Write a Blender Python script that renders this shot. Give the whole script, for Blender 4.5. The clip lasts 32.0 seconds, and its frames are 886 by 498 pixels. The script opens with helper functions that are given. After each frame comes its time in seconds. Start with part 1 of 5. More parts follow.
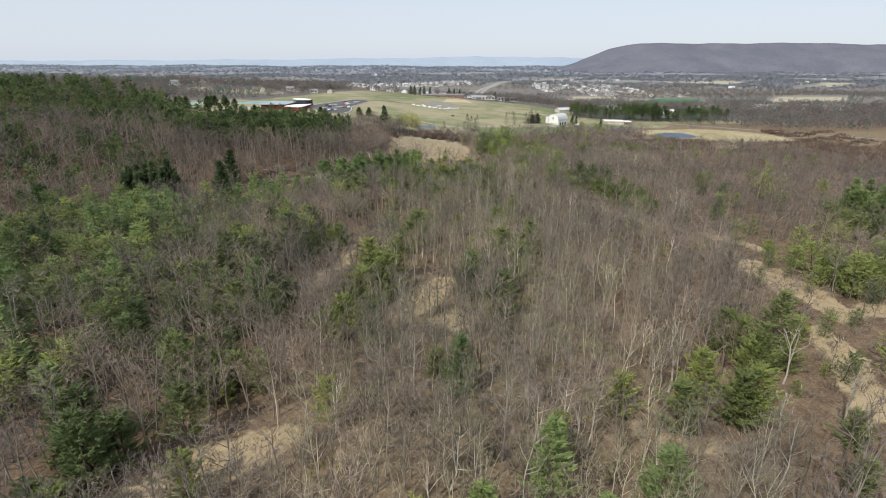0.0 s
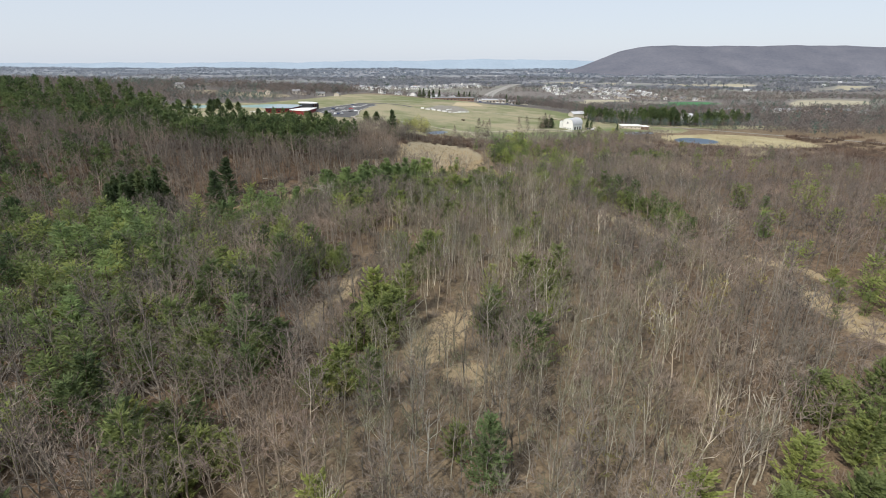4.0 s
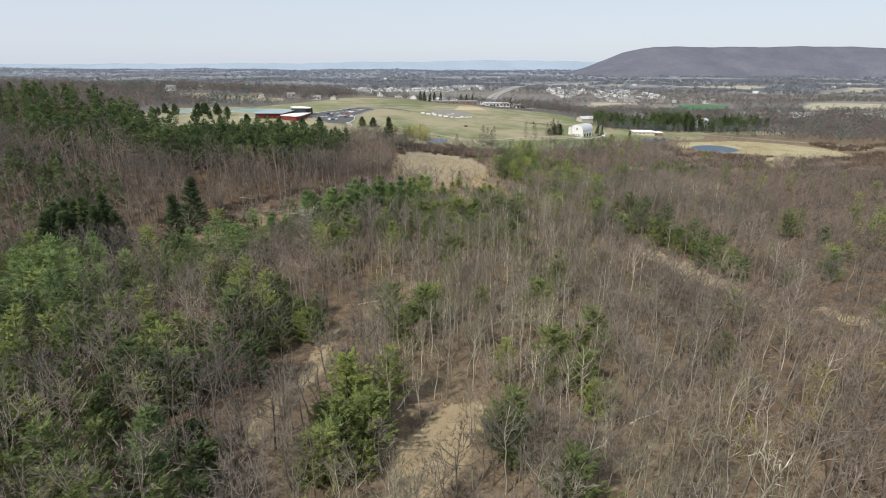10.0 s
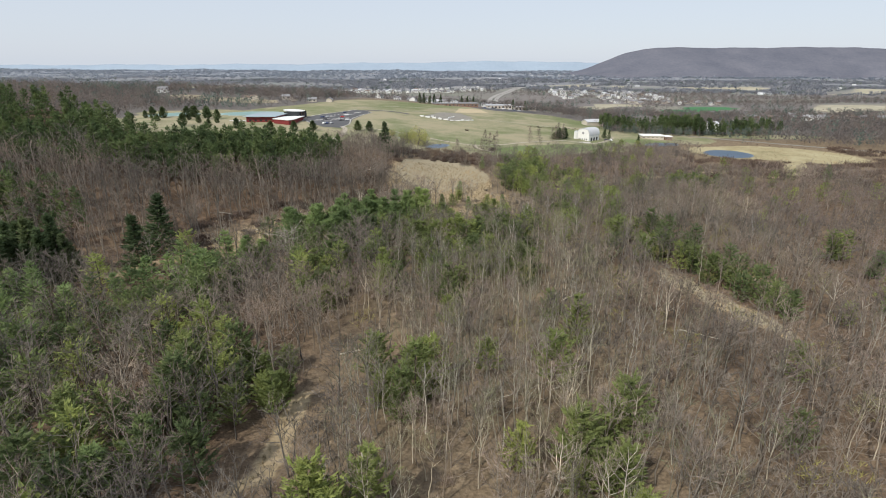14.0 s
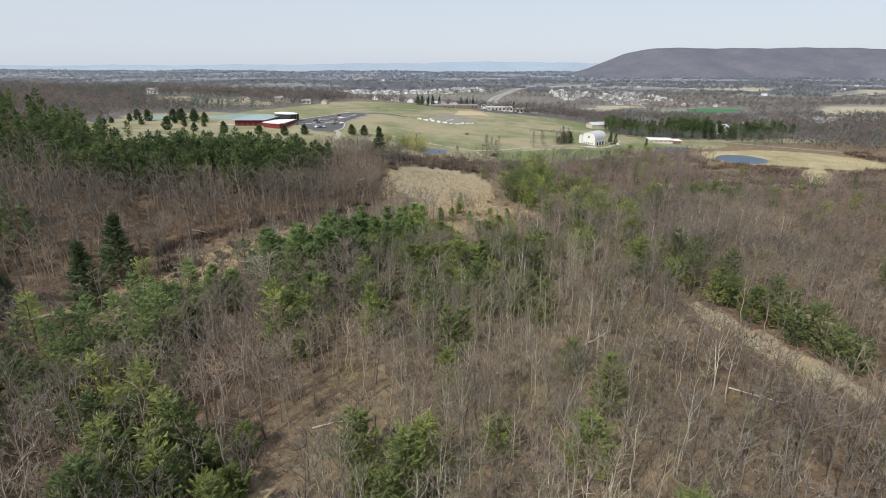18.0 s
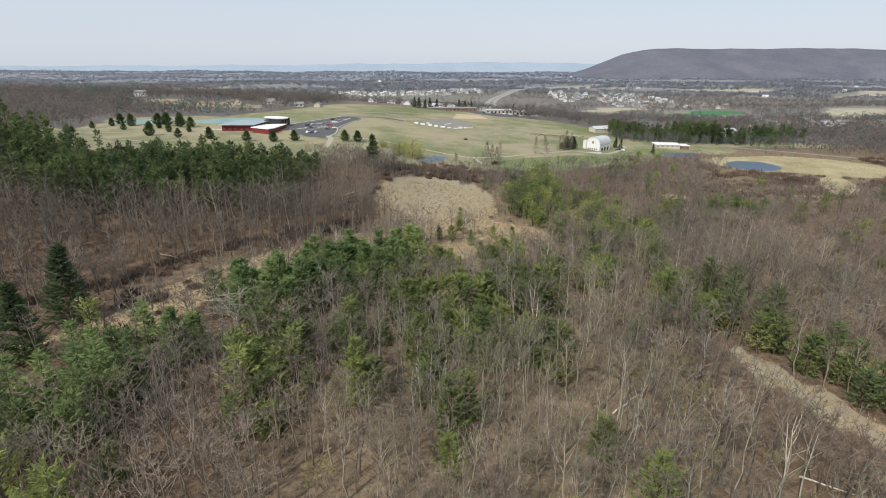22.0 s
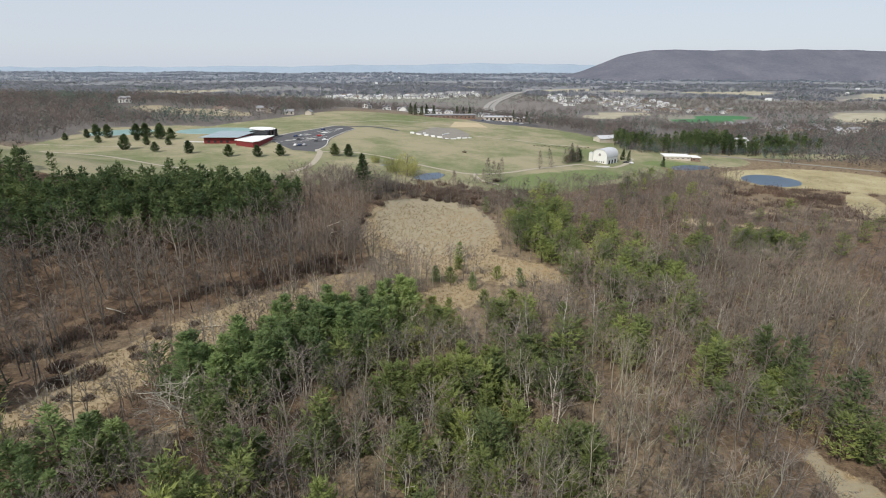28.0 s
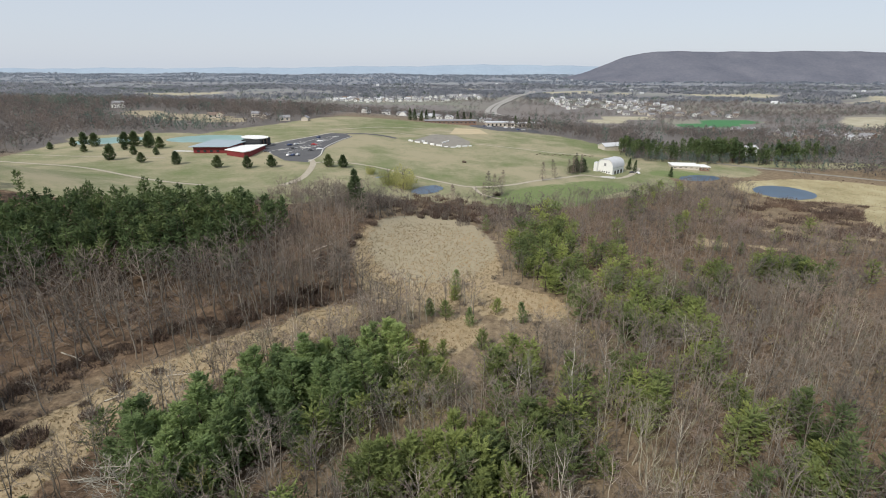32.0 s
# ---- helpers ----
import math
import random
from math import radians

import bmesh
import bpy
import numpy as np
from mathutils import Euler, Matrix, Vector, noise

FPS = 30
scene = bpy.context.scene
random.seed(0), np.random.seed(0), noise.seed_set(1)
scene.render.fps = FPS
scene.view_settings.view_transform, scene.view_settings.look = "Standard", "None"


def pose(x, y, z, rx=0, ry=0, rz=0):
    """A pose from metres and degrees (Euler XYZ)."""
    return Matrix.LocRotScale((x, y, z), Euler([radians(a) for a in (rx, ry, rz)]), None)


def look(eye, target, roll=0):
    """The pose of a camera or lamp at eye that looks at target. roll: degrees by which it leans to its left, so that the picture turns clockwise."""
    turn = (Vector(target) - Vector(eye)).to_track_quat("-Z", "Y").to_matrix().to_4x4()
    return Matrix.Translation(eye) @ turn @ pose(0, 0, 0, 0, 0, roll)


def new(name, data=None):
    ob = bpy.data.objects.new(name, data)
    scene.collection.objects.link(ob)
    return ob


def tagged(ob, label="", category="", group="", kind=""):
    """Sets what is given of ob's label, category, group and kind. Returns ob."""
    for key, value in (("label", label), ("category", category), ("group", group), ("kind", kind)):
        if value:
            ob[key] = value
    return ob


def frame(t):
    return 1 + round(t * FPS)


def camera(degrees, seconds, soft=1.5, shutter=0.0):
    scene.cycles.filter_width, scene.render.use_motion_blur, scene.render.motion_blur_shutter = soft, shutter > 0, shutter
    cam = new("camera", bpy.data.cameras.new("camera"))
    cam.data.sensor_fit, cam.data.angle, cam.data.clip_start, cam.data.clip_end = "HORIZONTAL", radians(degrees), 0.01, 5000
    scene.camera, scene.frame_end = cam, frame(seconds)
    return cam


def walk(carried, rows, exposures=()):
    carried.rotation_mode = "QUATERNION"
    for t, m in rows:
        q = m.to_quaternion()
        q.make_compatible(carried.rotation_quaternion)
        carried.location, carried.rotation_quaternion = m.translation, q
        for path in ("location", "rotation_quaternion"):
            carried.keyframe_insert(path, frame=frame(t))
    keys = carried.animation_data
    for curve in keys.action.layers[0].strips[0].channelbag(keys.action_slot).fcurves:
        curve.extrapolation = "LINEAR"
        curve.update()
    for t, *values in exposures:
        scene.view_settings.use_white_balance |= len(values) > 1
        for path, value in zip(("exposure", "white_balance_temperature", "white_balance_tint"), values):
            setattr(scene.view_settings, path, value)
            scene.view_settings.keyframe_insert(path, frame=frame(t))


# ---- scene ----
# camera: a drone flying ahead and slowly climbing
cam = camera(81.0, 32.0, soft=1.0)
PATH = (
    (0, pose(0.04, -0.00, 66.28, 69.74, -0.17, -0.69)),
    (0.5, pose(-0.36, 2.50, 66.08, 70.07, -0.17, -0.50)),
    (1, pose(-0.72, 5.08, 65.90, 70.09, -0.18, -0.34)),
    (2, pose(-1.32, 10.26, 65.61, 70.04, -0.18, -0.08)),
    (3, pose(-1.66, 15.55, 65.60, 70.02, -0.18, 0.06)),
    (4, pose(-1.89, 20.92, 65.75, 70.00, -0.18, 0.17)),
    (6, pose(-1.96, 31.98, 66.20, 69.97, -0.18, 0.28)),
    (8, pose(-1.77, 43.42, 66.64, 70.04, -0.18, 0.33)),
    (10, pose(-1.48, 55.14, 66.92, 70.09, -0.19, 0.38)),
    (12, pose(-1.22, 67.04, 67.02, 70.13, -0.19, 0.42)),
    (14, pose(-1.07, 79.00, 66.98, 70.17, -0.19, 0.43)),
    (16, pose(-1.07, 90.88, 66.93, 70.20, -0.19, 0.40)),
    (18, pose(-1.21, 102.55, 67.02, 70.22, -0.20, 0.31)),
    (20, pose(-1.46, 113.88, 67.42, 70.24, -0.20, 0.17)),
    (22, pose(-1.73, 124.78, 68.24, 70.26, -0.20, 0.01)),
    (24, pose(-1.94, 135.18, 69.56, 70.27, -0.20, -0.15)),
    (26, pose(-1.95, 145.06, 71.36, 70.29, -0.21, -0.25)),
    (28, pose(-1.62, 154.46, 73.48, 70.31, -0.21, -0.27)),
    (30, pose(-0.78, 163.47, 75.65, 70.34, -0.21, -0.18)),
    (32, pose(0.74, 172.27, 77.37, 70.39, -0.21, -0.04)),
)
EXPOSURES = [(0, 0.12), (8, 0.10), (16, 0.05), (24, 0.01), (32, -0.03)]
walk(cam, PATH, EXPOSURES)

# ---- light ----
SUN_FROM = Vector((-0.62, -0.78, 1.0)).normalized()
world = bpy.data.worlds.new("sky")
scene.world = world
world.use_nodes = True
wn = world.node_tree
sky = wn.nodes.new("ShaderNodeTexSky")
sky.sky_type = "NISHITA"
sky.sun_disc = False
sky.sun_elevation = math.asin(SUN_FROM.z)
sky.sun_rotation = math.atan2(SUN_FROM.x, SUN_FROM.y)
sky.altitude = 350
sky.air_density, sky.dust_density, sky.ozone_density = 1.0, 1.0, 1.0
# a thin even veil of high cloud whitens the clear sky
veil = wn.nodes.new("ShaderNodeMix")
veil.data_type = "RGBA"
veil.inputs[0].default_value = 0.82
veil.inputs[7].default_value = (5.82, 6.35, 7.25, 1)
wn.links.new(sky.outputs["Color"], veil.inputs[6])
wn.nodes["Background"].inputs["Strength"].default_value = 0.112
wn.links.new(veil.outputs[2], wn.nodes["Background"].inputs["Color"])
sun_data = bpy.data.lights.new("sun", "SUN")
sun_data.energy, sun_data.angle, sun_data.color = 3.6, radians(1.0), (1.0, 0.94, 0.84)
sun = new("sun", sun_data)
sun.matrix_world = look(SUN_FROM * 900, (0, 0, 0))
scene.view_settings.exposure = 0.0


# ---- materials ----
class Mat:
    """A node material under construction."""

    def __init__(self, name, rough=0.9, spec=0.2):
        self.m = bpy.data.materials.new(name)
        self.m.use_nodes = True
        self.t = self.m.node_tree
        self.b = self.t.nodes["Principled BSDF"]
        self.b.inputs["Roughness"].default_value = rough
        self.b.inputs["Specular IOR Level"].default_value = spec

    def node(self, kind, **ins):
        n = self.t.nodes.new(kind)
        for k, v in ins.items():
            n.inputs[k.replace("_", " ")].default_value = v
        return n

    def link(self, a, b):
        self.t.links.new(a, b)

    def noise(self, scale, detail=4.0, coords="Object"):
        c = self.t.nodes.new("ShaderNodeTexCoord")
        n = self.node("ShaderNodeTexNoise", Scale=scale, Detail=detail, Roughness=0.6)
        self.link(c.outputs[coords], n.inputs["Vector"])
        return n.outputs["Fac"]

    def ramp(self, fac, stops):
        r = self.t.nodes.new("ShaderNodeValToRGB")
        e = r.color_ramp.elements
        e[0].position, e[0].color = stops[0][0], (*stops[0][1], 1)
        e[1].position, e[1].color = stops[-1][0], (*stops[-1][1], 1)
        for p, c in stops[1:-1]:
            q = e.new(p)
            q.color = (*c, 1)
        self.link(fac, r.inputs["Fac"])
        return r.outputs["Color"]

    def mix(self, fac, a, b):
        n = self.t.nodes.new("ShaderNodeMix")
        n.data_type = "RGBA"
        for sock, v in ((n.inputs[0], fac), (n.inputs[6], a), (n.inputs[7], b)):
            if isinstance(v, bpy.types.NodeSocket):
                self.link(v, sock)
            elif isinstance(v, (int, float)):
                sock.default_value = v
            else:
                sock.default_value = (*v, 1)
        return n.outputs[2]

    def math(self, op, a, b=0.0):
        n = self.t.nodes.new("ShaderNodeMath")
        n.operation = op
        for sock, v in ((n.inputs[0], a), (n.inputs[1], b)):
            if isinstance(v, bpy.types.NodeSocket):
                self.link(v, sock)
            else:
                sock.default_value = v
        return n.outputs[0]

    def attr(self, name):
        n = self.t.nodes.new("ShaderNodeAttribute")
        n.attribute_name = name
        return n

    def rand(self):
        """Tone of a plant: its own random number plus the one stored for joined plants."""
        o = self.t.nodes.new("ShaderNodeObjectInfo")
        return self.math("FRACT", self.math("ADD", o.outputs["Random"], self.attr("tone").outputs["Fac"]))

    def island(self):
        return self.t.nodes.new("ShaderNodeNewGeometry").outputs["Random Per Island"]

    def color(self, c):
        self.link(c, self.b.inputs["Base Color"])
        return self

    def bump(self, height, strength=0.4, distance=0.05):
        n = self.node("ShaderNodeBump", Strength=strength, Distance=distance)
        self.link(height, n.inputs["Height"])
        self.link(n.outputs["Normal"], self.b.inputs["Normal"])
        return self


def plant(name, dark, light, tint, rough=0.8, amount=0.35, thin=0.0, soft=0.0):
    """Leaves, twigs or bark: tone by plant and by stand, shade by piece; thin: how much light comes through; soft: how far the shading is evened out."""
    m = Mat(name, rough, 0.15)
    c = m.ramp(m.rand(), [(0.0, dark), (0.55, light), (1.0, tint)])
    piece = m.ramp(m.island(), [(0.0, (0.55, 0.55, 0.55)), (1.0, (1.35, 1.35, 1.3))])
    place = m.t.nodes.new("ShaderNodeNewGeometry")
    stand = m.node("ShaderNodeTexNoise", Scale=0.035, Detail=3.0)
    m.link(place.outputs["Position"], stand.inputs["Vector"])
    patch = m.ramp(stand.outputs["Fac"], [(0.3, (0.66, 0.67, 0.70)), (0.5, (1.0, 0.98, 0.96)), (0.7, (1.38, 1.26, 1.16))])
    for fac, layer in ((amount * 2, piece), (0.9, patch)):
        n = m.t.nodes.new("ShaderNodeMix")
        n.data_type, n.blend_type = "RGBA", "MULTIPLY"
        n.inputs[0].default_value = min(1.0, fac)
        m.link(c, n.inputs[6])
        m.link(layer, n.inputs[7])
        c = n.outputs[2]
    m.color(c)
    if soft:
        n = m.t.nodes.new("ShaderNodeMix")
        n.data_type = "VECTOR"
        n.inputs[0].default_value = soft
        n.inputs[5].default_value = (-0.25, -0.3, 0.9)
        m.link(place.outputs["Normal"], n.inputs[4])
        m.link(n.outputs[1], m.b.inputs["Normal"])
    if thin:
        t = m.t.nodes.new("ShaderNodeBsdfTranslucent")
        m.link(c, t.inputs["Color"])
        mix = m.node("ShaderNodeMixShader", Fac=thin)
        m.link(m.b.outputs[0], mix.inputs[1])
        m.link(t.outputs[0], mix.inputs[2])
        m.link(mix.outputs[0], m.t.nodes["Material Output"].inputs["Surface"])
    return m.m


def speckle(name, a, b, scale, rough=0.9, spec=0.2, bump=0.0):
    """A surface of two tones at two scales."""
    m = Mat(name, rough, spec)
    big, small = m.noise(scale), m.noise(scale * 9, 3)
    f = m.math("ADD", m.math("MULTIPLY", big, 0.6), m.math("MULTIPLY", small, 0.4))
    m.color(m.ramp(f, [(0.3, a), (0.7, b)]))
    if bump:
        m.bump(small, bump)
    return m.m


TWIG = plant("bare twigs", (0.108, 0.095, 0.085), (0.27, 0.24, 0.205), (0.235, 0.19, 0.168))
SOFT_TWIG = plant("fine bare twigs", (0.136, 0.118, 0.108), (0.252, 0.22, 0.2), (0.247, 0.196, 0.182), 0.9, 0.12, 0.35)
BARK = plant("grey bark", (0.138, 0.124, 0.107), (0.285, 0.262, 0.226), (0.207, 0.181, 0.153))
PALE_BARK = plant("pale bark", (0.42, 0.40, 0.35), (0.55, 0.53, 0.47), (0.47, 0.42, 0.35))
ASPEN_BARK = plant("pale grey bark", (0.30, 0.28, 0.235), (0.42, 0.40, 0.34), (0.36, 0.335, 0.27))
OLIVE_TWIG = plant("grey-olive twigs", (0.15, 0.145, 0.10), (0.228, 0.218, 0.158), (0.205, 0.215, 0.135))
DEAD_WOOD = plant("weathered dead wood", (0.30, 0.29, 0.25), (0.40, 0.385, 0.335), (0.35, 0.33, 0.28))
PINE_BARK = plant("pine bark", (0.09, 0.07, 0.055), (0.14, 0.11, 0.09), (0.11, 0.09, 0.08))
BLUE_NEEDLE = plant("blue-green pine needles", (0.175, 0.24, 0.112), (0.236, 0.322, 0.136), (0.268, 0.35, 0.145), 0.75, 0.2, 0.45)
BRIGHT_NEEDLE = plant("yellow-green needles", (0.16, 0.205, 0.09), (0.25, 0.302, 0.11), (0.31, 0.36, 0.12), 0.75, 0.2, 0.45)
DARK_NEEDLE = plant("dark green needles", (0.08, 0.115, 0.058), (0.105, 0.15, 0.07), (0.14, 0.175, 0.08), 0.7, 0.2, 0.35)
HEMLOCK_NEEDLE = plant("dark olive needles", (0.108, 0.148, 0.07), (0.158, 0.207, 0.086), (0.198, 0.245, 0.098), 0.75, 0.2, 0.4)
# twigs and bark darkened a little for shade among close-set trees
DARK_TWIG = plant("dark bare twigs", (0.108, 0.093, 0.083), (0.245, 0.218, 0.19), (0.21, 0.17, 0.152))
DARK_BARK = plant("dark grey bark", (0.13, 0.117, 0.102), (0.27, 0.247, 0.215), (0.20, 0.177, 0.152))
PLANTATION_NEEDLE = plant("plantation pine needles", (0.078, 0.118, 0.053), (0.118, 0.167, 0.07), (0.155, 0.2, 0.082), 0.7, 0.25, 0.35)
BUD = plant("opening buds", (0.26, 0.25, 0.11), (0.33, 0.32, 0.13), (0.36, 0.35, 0.12), 0.8, 0.25, 0.3)
RED_TWIG = plant("russet brush", (0.105, 0.074, 0.061), (0.15, 0.112, 0.092), (0.185, 0.15, 0.122))
# greyed, low-contrast tones: some distance haze is mixed into these two
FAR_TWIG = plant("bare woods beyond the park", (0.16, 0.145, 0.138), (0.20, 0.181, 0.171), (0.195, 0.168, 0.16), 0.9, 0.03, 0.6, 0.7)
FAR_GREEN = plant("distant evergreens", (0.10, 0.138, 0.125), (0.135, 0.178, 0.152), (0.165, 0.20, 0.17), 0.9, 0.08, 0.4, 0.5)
# far woods shift to pale blue: distance haze put into their colour
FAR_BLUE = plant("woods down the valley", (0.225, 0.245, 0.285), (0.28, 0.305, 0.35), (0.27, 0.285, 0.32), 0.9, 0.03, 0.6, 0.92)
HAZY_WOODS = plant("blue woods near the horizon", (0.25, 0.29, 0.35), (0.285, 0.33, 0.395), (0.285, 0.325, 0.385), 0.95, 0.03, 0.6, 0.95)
WILLOW_LEAF = plant("fresh willow leaves", (0.36, 0.37, 0.15), (0.44, 0.45, 0.18), (0.48, 0.47, 0.2), 0.8, 0.12, 0.55, 0.4)
GRASS = plant("dry grass tufts", (0.30, 0.236, 0.148), (0.38, 0.312, 0.2), (0.345, 0.274, 0.172), 0.9, 0.15)


# ---- lie of the land ----
def smooth(a, b, v):
    t = np.clip((v - a) / (b - a), 0, 1)
    return t * t * (3 - 2 * t)


PROFILE_Y = (-1500, 0, 130, 240, 330, 420, 480, 555, 650, 760, 950, 1200, 1700, 2500, 3600, 4500, 5200)
PROFILE_Z = (14, 11, 9.5, 5, 2, 2.5, 5, 7.5, 10, 12, 0, -12, -8, -12, -10, -8, -5)


# ponds: centre, half length, half width, heading, level
PONDS = ((-8, 474, 12, 7.5, 60, 7.2), (-38, 497, 4.5, 3, 60, 10.0), (243, 532, 19, 21, -30, -7.3), (199, 567, 17, 10, 20, -4.6),
         (-197, 618, 33, 23, 5, 17.2), (-273, 606, 25, 21, 45, 17.0))


def land(x, y):
    """Height of the ground."""
    x, y = np.asarray(x, float), np.asarray(y, float)
    d = -0.65 * (x + 94) + 0.76 * (y - 262)
    z = np.interp(y, PROFILE_Y, PROFILE_Z)
    near = 1 - smooth(850, 1150, y)
    z = z + 9 * smooth(0, 90, d) * smooth(60, -120, x) * near
    z = z + 9 * smooth(4, 62, d) * smooth(0, -55, x) * (1 - smooth(385, 470, y))
    z = z + 20 * np.exp(-(np.maximum(0, x + 232) / 60) ** 2 - ((y - 385) / 78) ** 2)
    z = z + 16 * smooth(-280, -800, x) * smooth(350, 800, y) * (1 - smooth(1100, 1700, y))
    z = z + 13 * np.exp(-((x + 350) / 210) ** 2 - ((y - 905) / 90) ** 2)
    z = z - 14 * smooth(20, 260, x) * smooth(330, 520, y) * near
    z = z - 2.5 * np.exp(-((x - 125) / 50) ** 2 - ((y - 560) / 50) ** 2)
    z = z + 1.2 * np.sin(x * 0.045 + 1.3) * np.sin(y * 0.037) * (1 - smooth(300, 430, y))
    for cx, cy, a, b, turn, level in PONDS:
        c, sn = math.cos(radians(turn)), math.sin(radians(turn))
        u, v = (x - cx) * c + (y - cy) * sn, -(x - cx) * sn + (y - cy) * c
        r = np.sqrt((u / a) ** 2 + (v / b) ** 2)
        m = 1 - smooth(1.15, 1.7, r)
        z = z * (1 - m) + (level + 0.5 - 1.6 * (1 - smooth(0.85, 1.12, r))) * m
    far = smooth(900, 1800, y)
    z = z + far * (5 * np.sin(x * 0.0042 + 0.7) * np.sin(y * 0.0051) + 3 * np.sin(x * 0.011 + y * 0.004))
    return z


def gz(x, y):
    return float(land(x, y))


# open ground among the trees: centre, half length, half width, heading in degrees
OPEN = (
    (-34, 60, 15, 4.8, 32), (-3, 122, 15, 5.4, 66), (4, 107, 7, 4.5, 20), (-29, 145, 25, 2.0, 82),
    (92, 131, 14, 6.5, 80), (104, 156, 9, 3.6, 100), (95, 115, 13, 4.5, 78), (81, 88, 15, 3.8, 72), (104, 109, 9, 3.5, 10), (37, 65, 8, 2.6, -15), (76, 74, 6, 4, 40),
    (74.5, 209, 27, 4.2, 107), (98, 168, 11, 3.6, 120), (93, 226, 9, 3, 105),
    (-57, 236, 6, 4, 70), (-98, 229, 14, 5.5, 40), (-83, 242, 13, 9, 50), (-79, 259, 15, 10.5, 75), (-68, 278, 16, 10.5, 50), (-52, 297, 20, 9, 40), (-36, 315, 15, 8.5, 50), (-118, 226, 12, 4, 10),
    (-5, 371, 46, 29, 88), (24, 331, 20, 12, 150), (2, 308, 15, 9, 60), (-2, 285, 12, 4, 80), (124, 397, 8, 7, -30), (146, 389, 8, 3, -20), (172, 425, 9, 3, 10), (205, 412, 12, 3, 5),
)
# places where the trees stand far apart
SPARSE = ((58, 72, 24, 12, 20), (-28, 147, 27, 4.5, 82), (8, 300, 26, 16, 60), (28, 318, 20, 10, 140), (-21, 173, 12, 7, 40), (95, 165, 16, 8, 30), (-3, 122, 17, 6, 66), (-32, 60, 16, 6, 32), (92, 118, 34, 7, 78), (71, 203, 33, 10, 107), (40, 66, 14, 5, 0))


def inside(x, y, spots, grow=0.0):
    """How deep a place lies inside a list of oblongs: 1 in the middle, 0 outside."""
    x, y = np.asarray(x, float), np.asarray(y, float)
    best = np.zeros(np.broadcast(x, y).shape)
    for cx, cy, a, b, turn in spots:
        c, s = math.cos(radians(turn)), math.sin(radians(turn))
        u, v = (x - cx) * c + (y - cy) * s, -(x - cx) * s + (y - cy) * c
        r = np.sqrt((u / (a + grow)) ** 2 + (v / (b + grow)) ** 2)
        best = np.maximum(best, np.clip((1.15 - r) / 0.3, 0, 1))
    return best


def meadow(x, y):
    """1 on the mown green of the park."""
    x, y = np.asarray(x, float), np.asarray(y, float)
    front = np.interp(x, (-420, -225, -205, -120, -65, -40, 40, 60, 110, 160), (398, 398, 374, 388, 400, 448, 448, 452, 482, 520))
    back = np.interp(x, (-420, -250, -170, -120, 0, 140, 220), (585, 598, 700, 790, 780, 720, 600))
    side = smooth(-312, -292, x) * (1 - smooth(165, 180, x))
    yard = inside(x, y, ((205, 604, 60, 34, 0), (305, 626, 90, 14, -3), (-235, 614, 76, 30, 2)))
    return np.maximum(smooth(-4, 4, y - front) * (1 - smooth(-8, 8, y - back)) * side, yard)


NEAR_FIELD = ((293, 530, 58, 36, -25), (255, 455, 48, 10, 58), (246, 535, 34, 30, 0))


def tan_field(x, y):
    """1 on the pale field round the farther pond and on fields in the valley."""
    x, y = np.asarray(x, float), np.asarray(y, float)
    near = inside(x, y, NEAR_FIELD)
    far = inside(x, y, FAR_FIELDS)
    return np.maximum(near, far)


FAR_FIELDS = (
    (-290, 765, 95, 26, -25), (825, 1800, 240, 48, 12), (556, 1800, 60, 36, 0), (1190, 1640, 150, 45, 30), (730, 1050, 130, 46, 35),
    (305, 1070, 85, 30, 35), (430, 1990, 140, 70, 45), (1500, 1500, 260, 40, 0), (-800, 1800, 200, 40, 0),
    (100, 2300, 200, 40, 0), (-500, 1500, 160, 30, 0), (1100, 2400, 300, 60, 0), (1700, 2100, 300, 50, 0), (-1300, 2500, 260, 50, 0), (-420, 2900, 200, 50, 0),
)
GREEN_FIELDS = ((438, 1006, 84, 30, 20), (700, 2100, 160, 40, 0))


def axis(lo, a, b, hi, step, growth=1.12):
    mid = list(np.arange(a, b + 0.1, step))
    out, s, v = [], step, a
    while v > lo:
        s *= growth
        v -= s
        out.insert(0, v)
    left, out, s, v = out, [], step, b
    while v < hi:
        s *= growth
        v += s
        out.append(v)
    return np.array(left + mid + out)


def fill(me, verts, faces, mat, attrs=()):
    """A mesh from arrays of corners and of faces with one number of sides."""
    verts, faces = np.asarray(verts, np.float32), np.asarray(faces, np.int32)
    n = faces.shape[1]
    me.vertices.add(len(verts))
    me.vertices.foreach_set("co", verts.ravel())
    me.loops.add(faces.size)
    me.loops.foreach_set("vertex_index", faces.ravel())
    me.polygons.add(len(faces))
    me.polygons.foreach_set("loop_start", np.arange(0, faces.size, n, dtype=np.int32))
    me.update(calc_edges=True)
    for name, values in attrs:
        a = me.attributes.new(name, "FLOAT", "POINT")
        a.data.foreach_set("value", np.asarray(values, np.float32))
    if mat:
        me.materials.append(mat)
    return me


